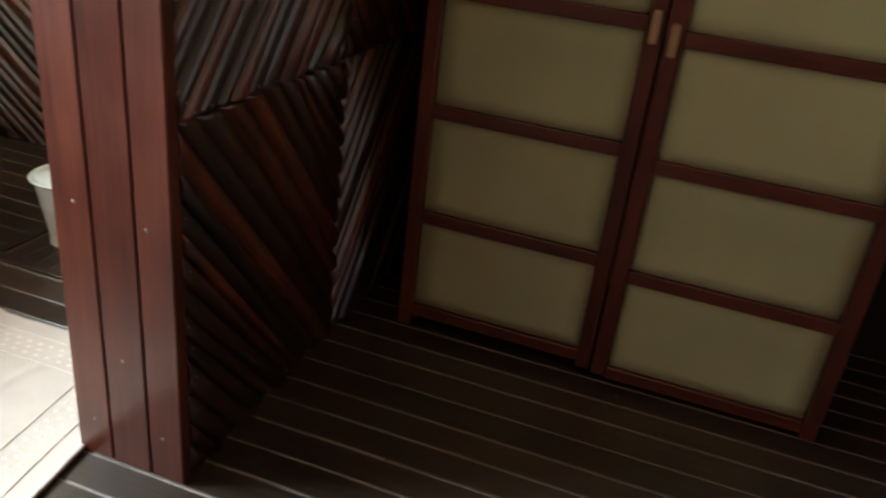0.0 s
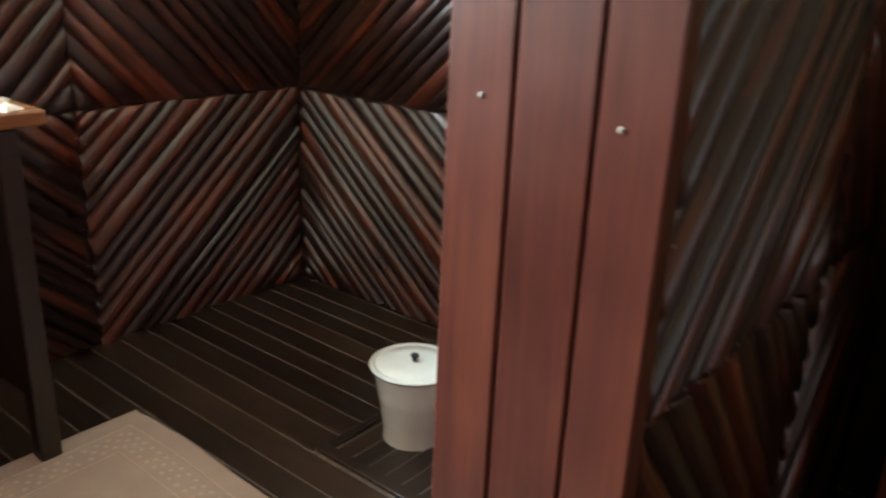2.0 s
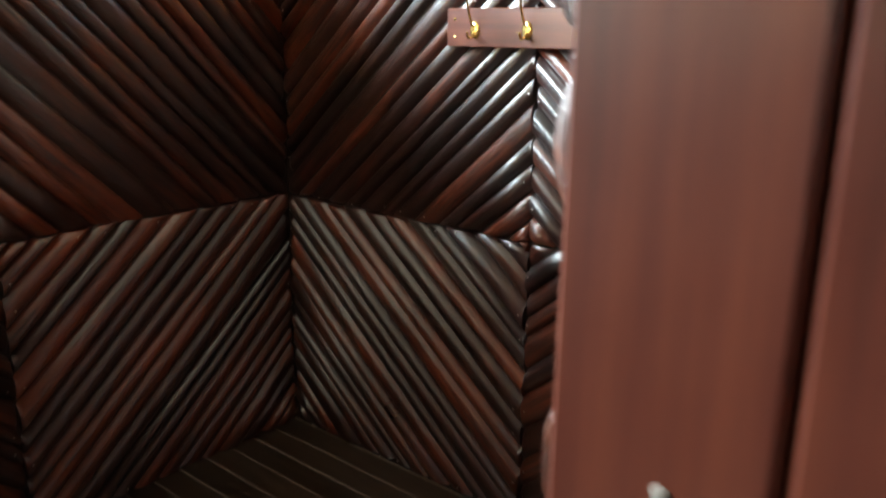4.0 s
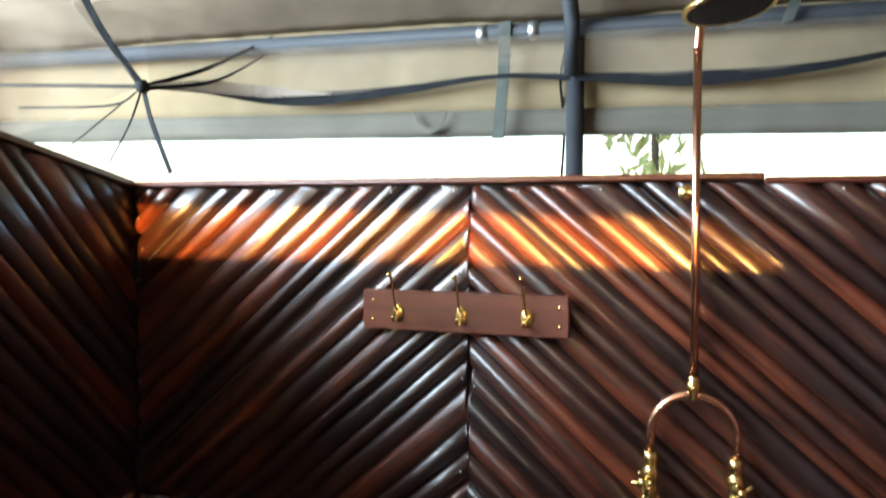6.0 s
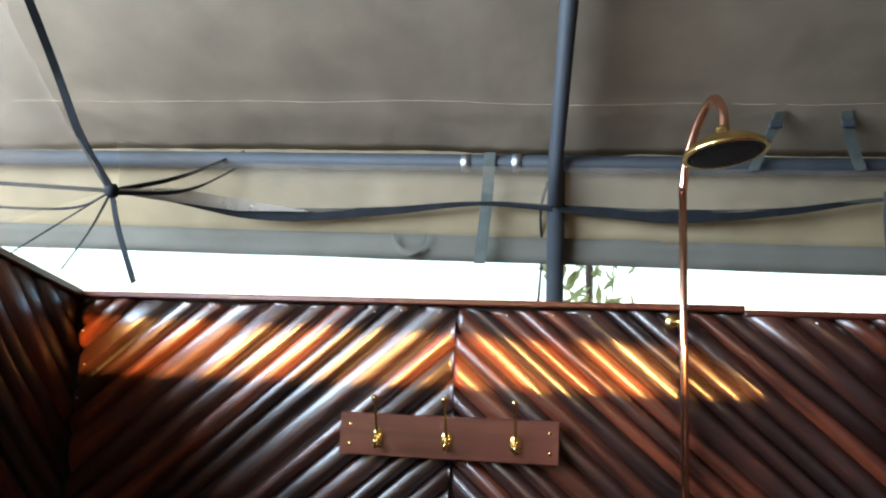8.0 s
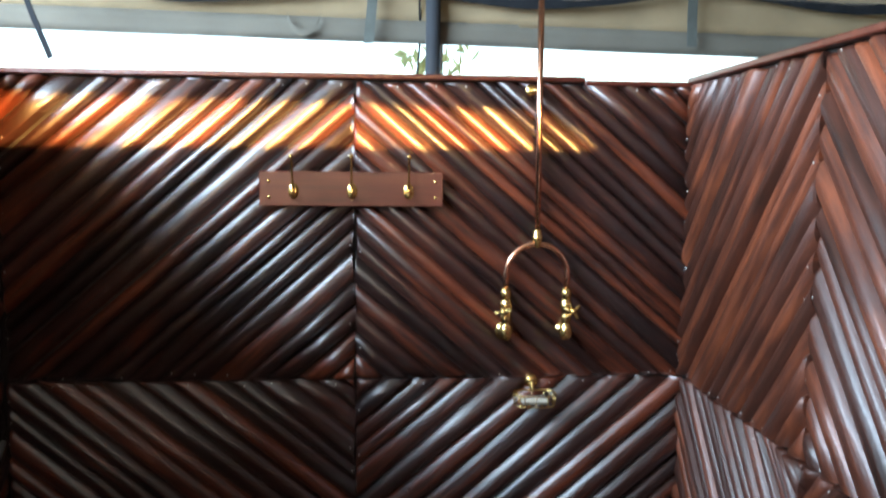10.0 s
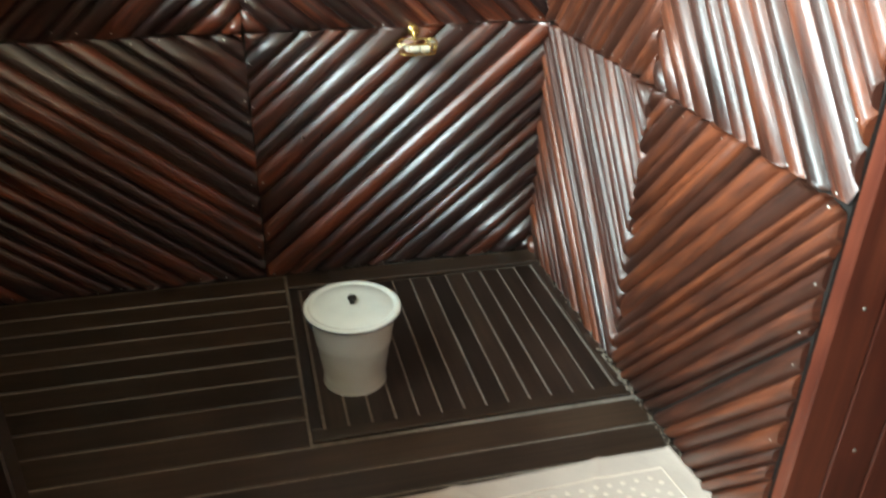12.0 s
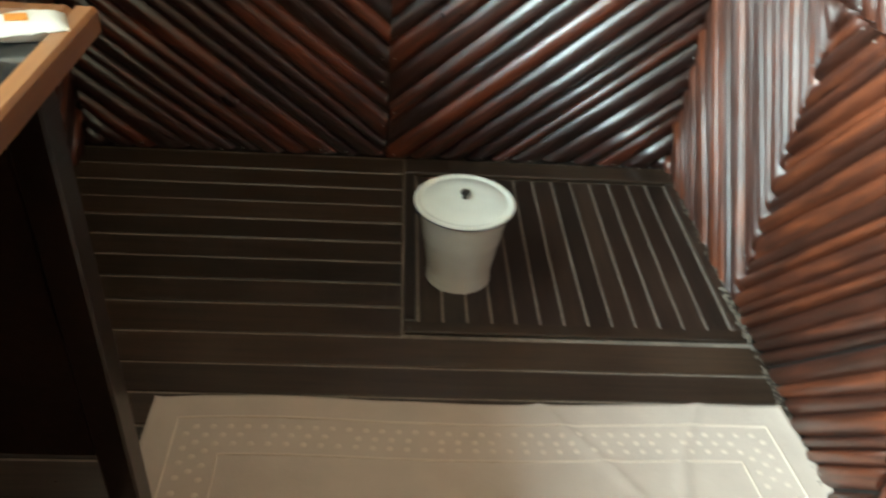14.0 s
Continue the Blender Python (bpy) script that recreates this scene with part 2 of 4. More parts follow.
def tube(bm, pts, r, seg=10, closed=False):
    """Sweeps a round bar along points into bm."""
    pts = [Vector(q) for q in pts]
    n = len(pts)
    rings = []
    up = Vector((0.31, 0.22, 0.92))
    for k in range(n):
        if closed:
            d = pts[(k + 1) % n] - pts[k - 1]
        else:
            d = pts[min(k + 1, n - 1)] - pts[max(k - 1, 0)]
        d.normalize()
        a = d.cross(up)
        if a.length < 0.05:
            a = d.cross(Vector((1, 0, 0)))
        a.normalize()
        b = d.cross(a)
        rr = r[k] if isinstance(r, (list, tuple)) else r
        rings.append([bm.verts.new(pts[k] + (a * math.cos(2 * math.pi * j / seg) + b * math.sin(2 * math.pi * j / seg)) * rr) for j in range(seg)])
    pairs = list(zip(rings, rings[1:])) + ([(rings[-1], rings[0])] if closed else [])
    for p, q in pairs:
        for j in range(seg):
            bm.faces.new((p[j], p[(j + 1) % seg], q[(j + 1) % seg], q[j]))
    if not closed:
        bm.faces.new(rings[0][::-1])
        bm.faces.new(rings[-1])


def rod(name, pts, r, mat, parent=None, label="", seg=10, closed=False):
    bm = bmesh.new()
    tube(bm, pts, r, seg, closed)
    bmesh.ops.recalc_face_normals(bm, faces=bm.faces)
    return part(name, bm, mat, parent, label, True)


def arc(centre, r, a0, a1, n, ax, ay):
    c, ax, ay = Vector(centre), Vector(ax), Vector(ay)
    return [c + ax * r * math.cos(radians(a0 + (a1 - a0) * k / n)) + ay * r * math.sin(radians(a0 + (a1 - a0) * k / n)) for k in range(n + 1)]


def smooth_path(pts, n=6):
    """Catmull-Rom through points."""
    p = [Vector(q) for q in pts]
    p = [2 * p[0] - p[1]] + p + [2 * p[-1] - p[-2]]
    out = []
    for i in range(1, len(p) - 2):
        for k in range(n):
            t = k / n
            out.append(0.5 * (2 * p[i] + (p[i + 1] - p[i - 1]) * t + (2 * p[i - 1] - 5 * p[i] + 4 * p[i + 1] - p[i + 2]) * t * t + (3 * p[i] - p[i - 1] - 3 * p[i + 1] + p[i + 2]) * t ** 3))
    out.append(p[-2])
    return out


def ribbon(name, pts, w, wide, mat, parent=None, label="", thick=0.003, n=6):
    """A strap along points, wide along the vector wide (or a list of half widths)."""
    path = smooth_path(pts, n)
    wide = Vector(wide).normalized()
    vs, fs = [], []
    m = len(path)
    for k, q in enumerate(path):
        d = (path[min(k + 1, m - 1)] - path[max(k - 1, 0)]).normalized()
        nn = d.cross(wide).normalized() * thick / 2
        if isinstance(w, (list, tuple)):
            f = k / (m - 1) * (len(w) - 1)
            i = min(int(f), len(w) - 2)
            h = (w[i] * (1 - f + i) + w[i + 1] * (f - i)) / 2
        else:
            h = w / 2
        vs += [q + wide * h + nn, q - wide * h + nn, q - wide * h - nn, q + wide * h - nn]
    for k in range(m - 1):
        a, b = 4 * k, 4 * k + 4
        for j in range(4):
            fs.append((a + j, a + (j + 1) % 4, b + (j + 1) % 4, b + j))
    fs += [(3, 2, 1, 0), (4 * m - 4, 4 * m - 3, 4 * m - 2, 4 * m - 1)]
    return mesh_part(name, vs, fs, mat, parent, label)


# ---- the walls of split poles ----
NAILS = {}


def pole_panel(parent, origin, ua, va, na, rect, rising, rng, pitch=0.037, depth=0.024, angle=None, mat=POLE, cuts=7):
    """Half-round poles laid diagonally inside rect = (u0, u1, v0, v1); each is cut to the panel's edge."""
    o, ua, va, na = Vector(origin), Vector(ua), Vector(va), Vector(na)
    u0, u1, v0, v1 = rect
    angle = angle or math.degrees(math.atan2(v1 - v0, u1 - u0))
    c, s = math.cos(radians(angle)), math.sin(radians(angle))
    d = (c, s) if rising else (c, -s)
    p = (-d[1], d[0])
    offs = [u * p[0] + v * p[1] for u in (u0, u1) for v in (v0, v1)]
    lo, hi = min(offs), max(offs)

    def span(off):
        t0, t1 = -9.0, 9.0
        for q, dd, a, b in ((off * p[0], d[0], u0, u1), (off * p[1], d[1], v0, v1)):
            ta, tb = sorted(((a - q) / dd, (b - q) / dd))
            t0, t1 = max(t0, ta), min(t1, tb)
        return t0, t1
    edge = lo + 0.001
    nails = NAILS.setdefault(parent.name, [])
    tilt0 = 0.0
    while edge < hi - 0.004:
        w = pitch * rng.uniform(0.72, 1.32)
        if hi - edge - w < 0.012:
            w = hi - edge - 0.001
        tilt1 = rng.uniform(-0.007, 0.007) if edge + w < hi - 0.02 else 0.0
        dep = depth * rng.uniform(0.75, 1.2)
        lift = rng.uniform(-0.003, 0.003)
        tm0, tm1 = span(edge + w / 2)
        if tm1 - tm0 < 0.012:
            edge += w
            tilt0 = tilt1
            continue
        ph = rng.uniform(0, 6.28)
        vs, uv, fs = [], [], []
        nl = 5
        bulge = rng.uniform(-0.002, 0.002)
        draw0, draw1 = rng.uniform(-0.004, 0.002), rng.uniform(-0.004, 0.002)
        for j in range(cuts):
            f = j / (cuts - 1)
            off = edge + 0.0006 + (w - 0.0012) * f
            t0, t1 = span(min(max(off, lo + 0.0008), hi - 0.0008))
            if t1 - t0 < 0.002:
                t0, t1 = (t0 + t1) / 2 - 0.001, (t0 + t1) / 2 + 0.001
            t0, t1 = t0 - draw0, t1 + draw1
            prof = max(0.0, 1 - abs(2 * f - 1) ** 2.3) ** 0.55
            for k in range(nl):
                g = (0, 0.012, 0.5, 0.988, 1)[k]
                t = t0 + (t1 - t0) * g
                fm = (t - tm0) / max(0.02, tm1 - tm0)
                fm = min(max(fm, 0), 1)
                sh = ((tilt0 * (1 - f) + tilt1 * f) * (fm - 0.5) * 2) * min(1, (tm1 - tm0) / 0.5)
                h = (prof * dep * (0.92 + 0.16 * math.sin(ph + 2.2 * fm)) + lift + bulge * math.sin(3.1 * fm)) if 0 < k < nl - 1 else prof * dep * 0.72 + lift
                u = t * d[0] + (off + sh) * p[0]
                v = t * d[1] + (off + sh) * p[1]
                vs.append(o + ua * u + va * v + na * max(0.001, h))
                uv.append((t, off))
        for j in range(cuts - 1):
            for k in range(nl - 1):
                a = j * nl + k
                fs.append((a, a + 1, a + nl + 1, a + nl))
        # closed ends
        for k in (0, nl - 1):
            ring = [j * nl + k for j in range(cuts)]
            fs.append(tuple(ring))
        me = mesh_part("pole", vs, fs, mat, parent, smooth=True, uvs=uv)
        for q in me.data.polygons[-2:]:
            q.use_smooth = False
        for g in (0.018, tm1 - tm0 - 0.018):
            if rng.random() < 0.55 and tm1 - tm0 > 0.06:
                t, off = tm0 + g + rng.uniform(-0.006, 0.006), edge + w * rng.uniform(0.35, 0.65)
                nails.append((o + ua * (t * d[0] + off * p[0]) + va * (t * d[1] + off * p[1]) + na * (dep * 0.95 + lift), na, ua, va))
        edge += w + (rng.uniform(0.003, 0.008) if rng.random() < 0.07 and hi - edge - w > 0.08 else 0.0)
        tilt0 = tilt1


def diamond(parent, origin, ua, va, na, uc, u_end, vc, v_end, seed, flip=False, pitch=(0.037,) * 4, mat=POLE):
    """Four panels that make rings of diamonds round (uc, vc)."""
    rng = random.Random(seed)
    g = 0.0015
    pole_panel(parent, origin, ua, va, na, (u_end[0], uc - g, vc + g, v_end[1]), not flip, rng, pitch[0], mat=mat)
    pole_panel(parent, origin, ua, va, na, (uc + g, u_end[1], vc + g, v_end[1]), flip, rng, pitch[1], mat=mat)
    pole_panel(parent, origin, ua, va, na, (u_end[0], uc - g, v_end[0], vc - g), flip, rng, pitch[2], mat=mat)
    pole_panel(parent, origin, ua, va, na, (uc + g, u_end[1], v_end[0], vc - g), not flip, rng, pitch[3], mat=mat)


XL, XR, TOP, MID = -0.93, 0.905, 1.618, 0.805
FRONT = -3.3
FAR_X = 3.3

wall_back = box("wall_back", XL - 0.12, FAR_X, 0.012, 0.08, -0.05, TOP, BACKING)
tagged(wall_back, "dark varnished timber wall of split poles in a diamond pattern", "wall", kind="structure")
wall_shower = box("wall_shower", 0.930, 1.180, -1.36, 0.012, -0.05, TOP, BACKING)
tagged(wall_shower, "reddish varnished split-pole wall beside the slatted shower tray", "wall", kind="structure")

def left_top(y):
    """The left wall's top climbs from the corner, then runs level."""
    return 1.620 + 0.215 * min(max(-y - 0.016, 0.0), 0.45)


def left_prism(name, x0, x1, low, high, y_ends, mat):
    vs, fs = [], []
    ys = [y_ends[0], -0.466, y_ends[1]]
    for y in ys:
        vs += [(x0, y, low(y)), (x1, y, low(y)), (x1, y, high(y)), (x0, y, high(y))]
    for a in (0, 4):
        fs += [(a + j, a + (j + 1) % 4, a + 4 + (j + 1) % 4, a + 4 + j) for j in range(4)]
    fs += [(3, 2, 1, 0), (8, 9, 10, 11)]
    return mesh_part(name, vs, fs, mat)


wall_left = left_prism("wall_left", XL - 0.12, XL - 0.025, lambda y: -0.05, left_top, (0.012, -1.85), BACKING)
tagged(wall_left, "dark varnished split-pole wall behind the washstand", "wall", kind="structure")
# Unseen wall; its height is chosen to shade the mat's left part.
low = box("wall_left_low", XL - 0.12, XL - 0.025, FRONT, -1.8505, -0.05, 1.30, SLATW)
tagged(low, "unseen plain dark timber wall under the open tent side, height set to shade the mat", "wall", kind="structure")
wall_front = box("wall_front", XL - 0.12, FAR_X, FRONT - 0.08, FRONT, -0.05, TOP, REDWX)
tagged(wall_front, "plain dark red timber wall behind the room", "wall", kind="structure")
wall_far = box("wall_far", FAR_X, FAR_X + 0.08, FRONT - 0.08, 0.08, -0.05, TOP, REDW)
tagged(wall_far, "plain dark red timber wall beyond the wardrobe", "wall", kind="structure")

# capping rails
for nm, a in (("trim_1", (XL - 0.13, 0.62, -0.018, 0.09, TOP, TOP + 0.014)), ("trim_2", (0.62, FAR_X, -0.016, 0.09, TOP - 0.008, TOP + 0.005)),
              ("trim_3", (0.900, 1.205, -1.395, -0.0165, TOP, TOP + 0.015))):
    b = box(nm, *a, REDWX if nm in ("trim_1", "trim_2") else REDW, bevel=0.003)
    tagged(b, "red-brown planed timber capping rail along the wall top", "trim", kind="structure")

cap = left_prism("trim_4", XL - 0.13, XL + 0.005, lambda y: left_top(y) + 0.0005, lambda y: left_top(y) + 0.014, (-0.0185, -1.85), REDW)
tagged(cap, "greyish worn timber capping that climbs along the wall top", "trim", kind="structure")

# floor
floor = box("floor", XL - 0.12, FAR_X, FRONT - 0.08, 0.08, -0.12, -0.003, GROOVE)
tagged(floor, "dark varnished boarded floor, dusty joints painted pale for glints", "floor", kind="structure")

# ---- post at the end of the shower wall ----
post = thing("door_post", "red-brown varnished post clad with three upright boards", "post", at=(1.07, -1.375, 0))
for x0, x1 in ((0.9335, 1.0220), (1.0255, 1.1220), (1.1255, 1.2060)):
    b = box("board", x0 - 1.07, x1 - 1.07, -0.018, 0.014, 0, TOP - 0.001, REDW, post, bevel=0.003)
for x, z in ((0.983, 1.149), (1.153, 1.137), (0.985, 0.62), (1.150, 0.60), (0.983, 0.10), (1.158, 0.11), (1.07, 0.28)):
    bm = lathe([(0.0, 0.0015), (0.004, 0.001), (0.0045, 0)], 8)
    bm.transform(pose(x - 1.07, -0.018, z, 90))
    part("nail_head", bm, GROOVE, post, "pale filled nail head", True)
box("core", -0.135, 0.126, 0.0145, 0.03, 0, TOP - 0.001, BACKING, post, "dark core behind the boards")

# ---- towel mat on the floor ----
towel = thing("bath_mat", "cream cotton towel mat with a dotted woven border on the floor", "bath mat", at=(0, 0, 0))
MA, MB = Vector((-0.462, -1.052)), Vector((0.903, -1.045))
DEPTH = 0.74


def on_mat(a, b):
    p = MA.lerp(MB, a)
    x = p.x + b * DEPTH * (0.006 * (1 - a) + 0.125 * a)
    y = p.y - b * DEPTH
    n1 = noise.noise((x * 2.3, y * 2.7, 4.0)) * 0.006 + abs(noise.noise((x * 5 + 3, y * 3.5, 1.0))) * 0.006
    fold = 0.005 * math.exp(-((a - 0.86 + 0.10 * b + 0.05 * math.sin(5 * b)) / 0.012) ** 2) + 0.006 * math.exp(-((a - 0.60 - 0.35 * b) / 0.012) ** 2)
    edge = min(a, 1 - a) * 1.37
    lift = 0.004 * math.exp(-(edge / 0.01) ** 2)
    return Vector((x, y + 0.006 * math.sin(9 * a) * (1 - b), 0.010 + max(0, n1 + fold) + lift))


NX, NY = 150, 84
vs = [on_mat(i / NX, j / NY) for j in range(NY + 1) for i in range(NX + 1)]
fs = [(j * (NX + 1) + i, (j + 1) * (NX + 1) + i, (j + 1) * (NX + 1) + i + 1, j * (NX + 1) + i + 1) for j in range(NY) for i in range(NX)]
sheet = mesh_part("cloth", vs, fs, TOWEL, towel, smooth=True)
so = sheet.modifiers.new("thickness", "SOLIDIFY")
so.thickness, so.offset = 0.007, -1
W, D = 1.37, DEPTH


def mat_line(inset, name):
    bm = bmesh.new()
    corners = [(inset / W, inset / D), (1 - inset / W, inset / D), (1 - inset / W, 1 - inset / D), (inset / W, 1 - inset / D)]
    pts = []
    for (a0, b0), (a1, b1) in zip(corners, corners[1:] + corners[:1]):
        for k in range(30):
            pts.append(on_mat(a0 + (a1 - a0) * k / 30, b0 + (b1 - b0) * k / 30) + Vector((0, 0, 0.0003)))
    tube(bm, pts, 0.0028, 6, True)
    return part(name, bm, DOT, towel, "raised woven line", True)


mat_line(0.060, "woven_line")
mat_line(0.155, "woven_line")
bm = bmesh.new()
for inset in (0.085, 0.107, 0.129):
    for a0, b0, a1, b1 in ((inset / W, inset / D, 1 - inset / W, inset / D), (1 - inset / W, inset / D, 1 - inset / W, 1 - inset / D), (inset / W, inset / D, inset / W, 1 - inset / D)):
        n = int(max(abs(a1 - a0) * W, abs(b1 - b0) * D) / 0.034)
        for k in range(n):
            if (k + round(inset * 1000)) % 5 == 0 and inset == 0.107:
                continue
            q = on_mat(a0 + (a1 - a0) * (k + 0.5) / n, b0 + (b1 - b0) * (k + 0.5) / n)
            ring = [bm.verts.new(q + Vector((0.0095 * math.cos(t * 1.0472), 0.0085 * math.sin(t * 1.0472), -0.001))) for t in range(6)]
            top = bm.verts.new(q + Vector((0, 0, 0.0042)))
            for t in range(6):
                bm.faces.new((ring[t], ring[(t + 1) % 6], top))
b = part("dotted_border", bm, DOT, towel, "rows of raised cotton dots", True)
b["kind"] = "stuff"

# ---- enamel pail ----
pail = thing("enamel_bucket", "white enamel lidded bucket standing on the slatted tray", "bucket", at=(0.203, -0.583, -0.010))
body = [(0.0, 0.004), (0.078, 0.004), (0.084, 0.0), (0.086, 0.004), (0.0855, 0.018), (0.083, 0.026), (0.0845, 0.030), (0.083, 0.034), (0.087, 0.06), (0.0945, 0.11), (0.0988, 0.136), (0.0998, 0.1385), (0.0997, 0.142),
        (0.1009, 0.1445), (0.1011, 0.149), (0.1058, 0.18), (0.1135, 0.222), (0.115, 0.232), (0.112, 0.234)]
part("body", lathe(body, 56), ENAMEL, pail, "", True)
rim = [(0.112, 0.231), (0.116, 0.230), (0.124, 0.2345), (0.1265, 0.2375), (0.1262, 0.2405), (0.123, 0.2425), (0.116, 0.2430)]
part("rim", lathe(rim, 56), ENAMEL, pail, "rolled white enamel rim", True)
rod("rim_edge", [(0.1266 * math.cos(k * math.pi / 28), 0.1266 * math.sin(k * math.pi / 28), 0.2365) for k in range(56)], 0.0016, NAVY, pail, "thin dark enamel edge", 6, True)
lid = part("lid", lathe([(0.1165, 0.2425), (0.113, 0.2405), (0.109, 0.2395), (0.104, 0.2400), (0.100, 0.2440), (0.06, 0.2475), (0.012, 0.2485), (0.0, 0.2486)], 56), ENAMEL, pail, "white enamel lid", True)
part("knob", lathe([(0.007, 0.248), (0.0065, 0.256), (0.011, 0.260), (0.0125, 0.265), (0.010, 0.269), (0.0, 0.2705)], 20), BLACKP, lid, "small black knob", True)
for sgn in (-1, 1):
    bm = bmesh.new()
    tube(bm, [(sgn * (0.113 + 0.004 * math.sin(q)), -0.02 + 0.012 * math.cos(q), 0.212 + 0.012 * math.sin(q)) for q in [k * 0.5236 for k in range(12)]], 0.0028, 6, True)
    part("ear", bm, STEEL, pail, "small metal handle ear", True)
rod("handle", arc((0, -0.02, 0.212), 0.121, 0, 180, 24, (1, 0, 0), (0, 1.0, -0.25)), 0.0022, STEEL, pail, "thin wire handle lowered behind the rim", 6)

# ---- hook rail ----
rail = thing("coat_hook_rail", "reddish board with three brass coat hooks on the wall", "coat hooks", at=(-0.006, -0.018, 1.327))
bd = box("board", -0.243, 0.242, -0.018, 0, -0.046, 0.046, REDWX, rail, bevel=0.002)
for x in (-0.218, 0.222):
    for z in (-0.022, 0.02):
        bm = lathe([(0, 0.002), (0.004, 0.0012), (0.0045, 0)], 8)
        bm.transform(pose(x, -0.018, z, 90))
        part("screw", bm, BRASS, rail, "", True)
for x in (-0.154, 0.0, 0.150):
    bm = lathe([(0.0, 0.005), (0.010, 0.005), (0.0135, 0.003), (0.0145, 0)], 18)
    bm.transform(pose(x, -0.018, -0.006, 90) @ Matrix.Diagonal((1.0, 1.5, 1, 1)))
    hk = part("hook", bm, BRASS, rail, "brass coat hook on an oval plate", True)
    rod("prong", smooth_path([(x, -0.021, 0.0), (x, -0.034, 0.012), (x, -0.046, 0.040), (x, -0.055, 0.068), (x, -0.068, 0.082)], 5), 0.0032, BRASS, hk, "long upper prong", 8)
    bm = bmesh.new()
    bmesh.ops.create_uvsphere(bm, u_segments=10, v_segments=6, radius=0.0062, matrix=Matrix.Translation((x, -0.070, 0.084)))
    part("ball", bm, BRASS, hk, "", True)
    rod("lower_hook", smooth_path([(x, -0.021, -0.012), (x, -0.034, -0.024), (x, -0.046, -0.022), (x, -0.050, -0.010)], 5), 0.0034, BRASS, hk, "short lower hook", 8)

# ---- shower ----
shower = thing("shower_mixer", "copper riser shower with brass cross-handle valves and round head", "shower", at=(0.493, -0.04, 0.933))
rod("riser_pipe", [(0, 0, 0.262), (-0.001, 0, 0.6), (-0.002, 0, 0.945)], 0.0085, COPPER, shower, "straight copper riser pipe", 12)
rod("gooseneck", smooth_path([(-0.002, 0, 0.940), (0.003, -0.012, 0.992), (0.016, -0.045, 1.052), (0.034, -0.090, 1.096), (0.047, -0.132, 1.102), (0.055, -0.166, 1.066), (0.056, -0.176, 1.022)], 5), 0.0095, COPPER, shower, "curved copper arm", 12)
HEAD_AT = pose(0.056, -0.178, 0.988, -5, -8, 0)
hd = lathe([(0.0, 0.044), (0.011, 0.044), (0.0135, 0.038), (0.0135, 0.030), (0.020, 0.026), (0.042, 0.019), (0.064, 0.009), (0.077, -0.001), (0.082, -0.009), (0.0815, -0.014), (0.077, -0.016), (0.073, -0.014)], 48)
hd.transform(HEAD_AT)
head = part("shower_head", hd, BRASS, shower, "round aged brass shower head", True)
fc = lathe([(0.0745, -0.0135), (0.05, -0.0165), (0.0, -0.0175)], 48)
for ring, count in ((0.016, 8), (0.032, 16), (0.048, 24), (0.063, 30)):
    for k in range(count):
        a = 2 * math.pi * k / count
        bmesh.ops.create_cone(fc, cap_ends=True, segments=5, radius1=0.0016, radius2=0.0011, depth=0.002, matrix=pose(ring * math.cos(a), ring * math.sin(a), -0.0172, 180))
fc.transform(HEAD_AT)
part("spray_face", fc, STEEL, head, "dark perforated spray plate", False)
part("tee_joint", lathe([(0.010, 0.240), (0.012, 0.244), (0.0115, 0.254), (0.0145, 0.258), (0.0145, 0.272), (0.011, 0.276), (0.012, 0.284), (0.009, 0.288)], 18), BRASS, shower, "brass compression joint", True)
rod("arch_pipe", [(-0.083, 0, 0.115)] + arc((0, 0, 0.165), 0.084, 180, 0, 22, (1, 0, 0), (0, 0, 1)) + [(0.083, 0, 0.115)], 0.0085, COPPER, shower, "copper arch pipe", 12)
bm = lathe([(0.0, 0.012), (0.013, 0.012), (0.016, 0.006), (0.016, 0.0)], 16)
bm.transform(pose(-0.022, 0.022, 0.660, 90))
part("wall_clip", bm, BRASS, shower, "small brass wall clip", True)
rod("clip_arm", [(-0.022, 0.012, 0.660), (-0.002, 0.0, 0.660)], 0.004, BRASS, shower, "", 8)
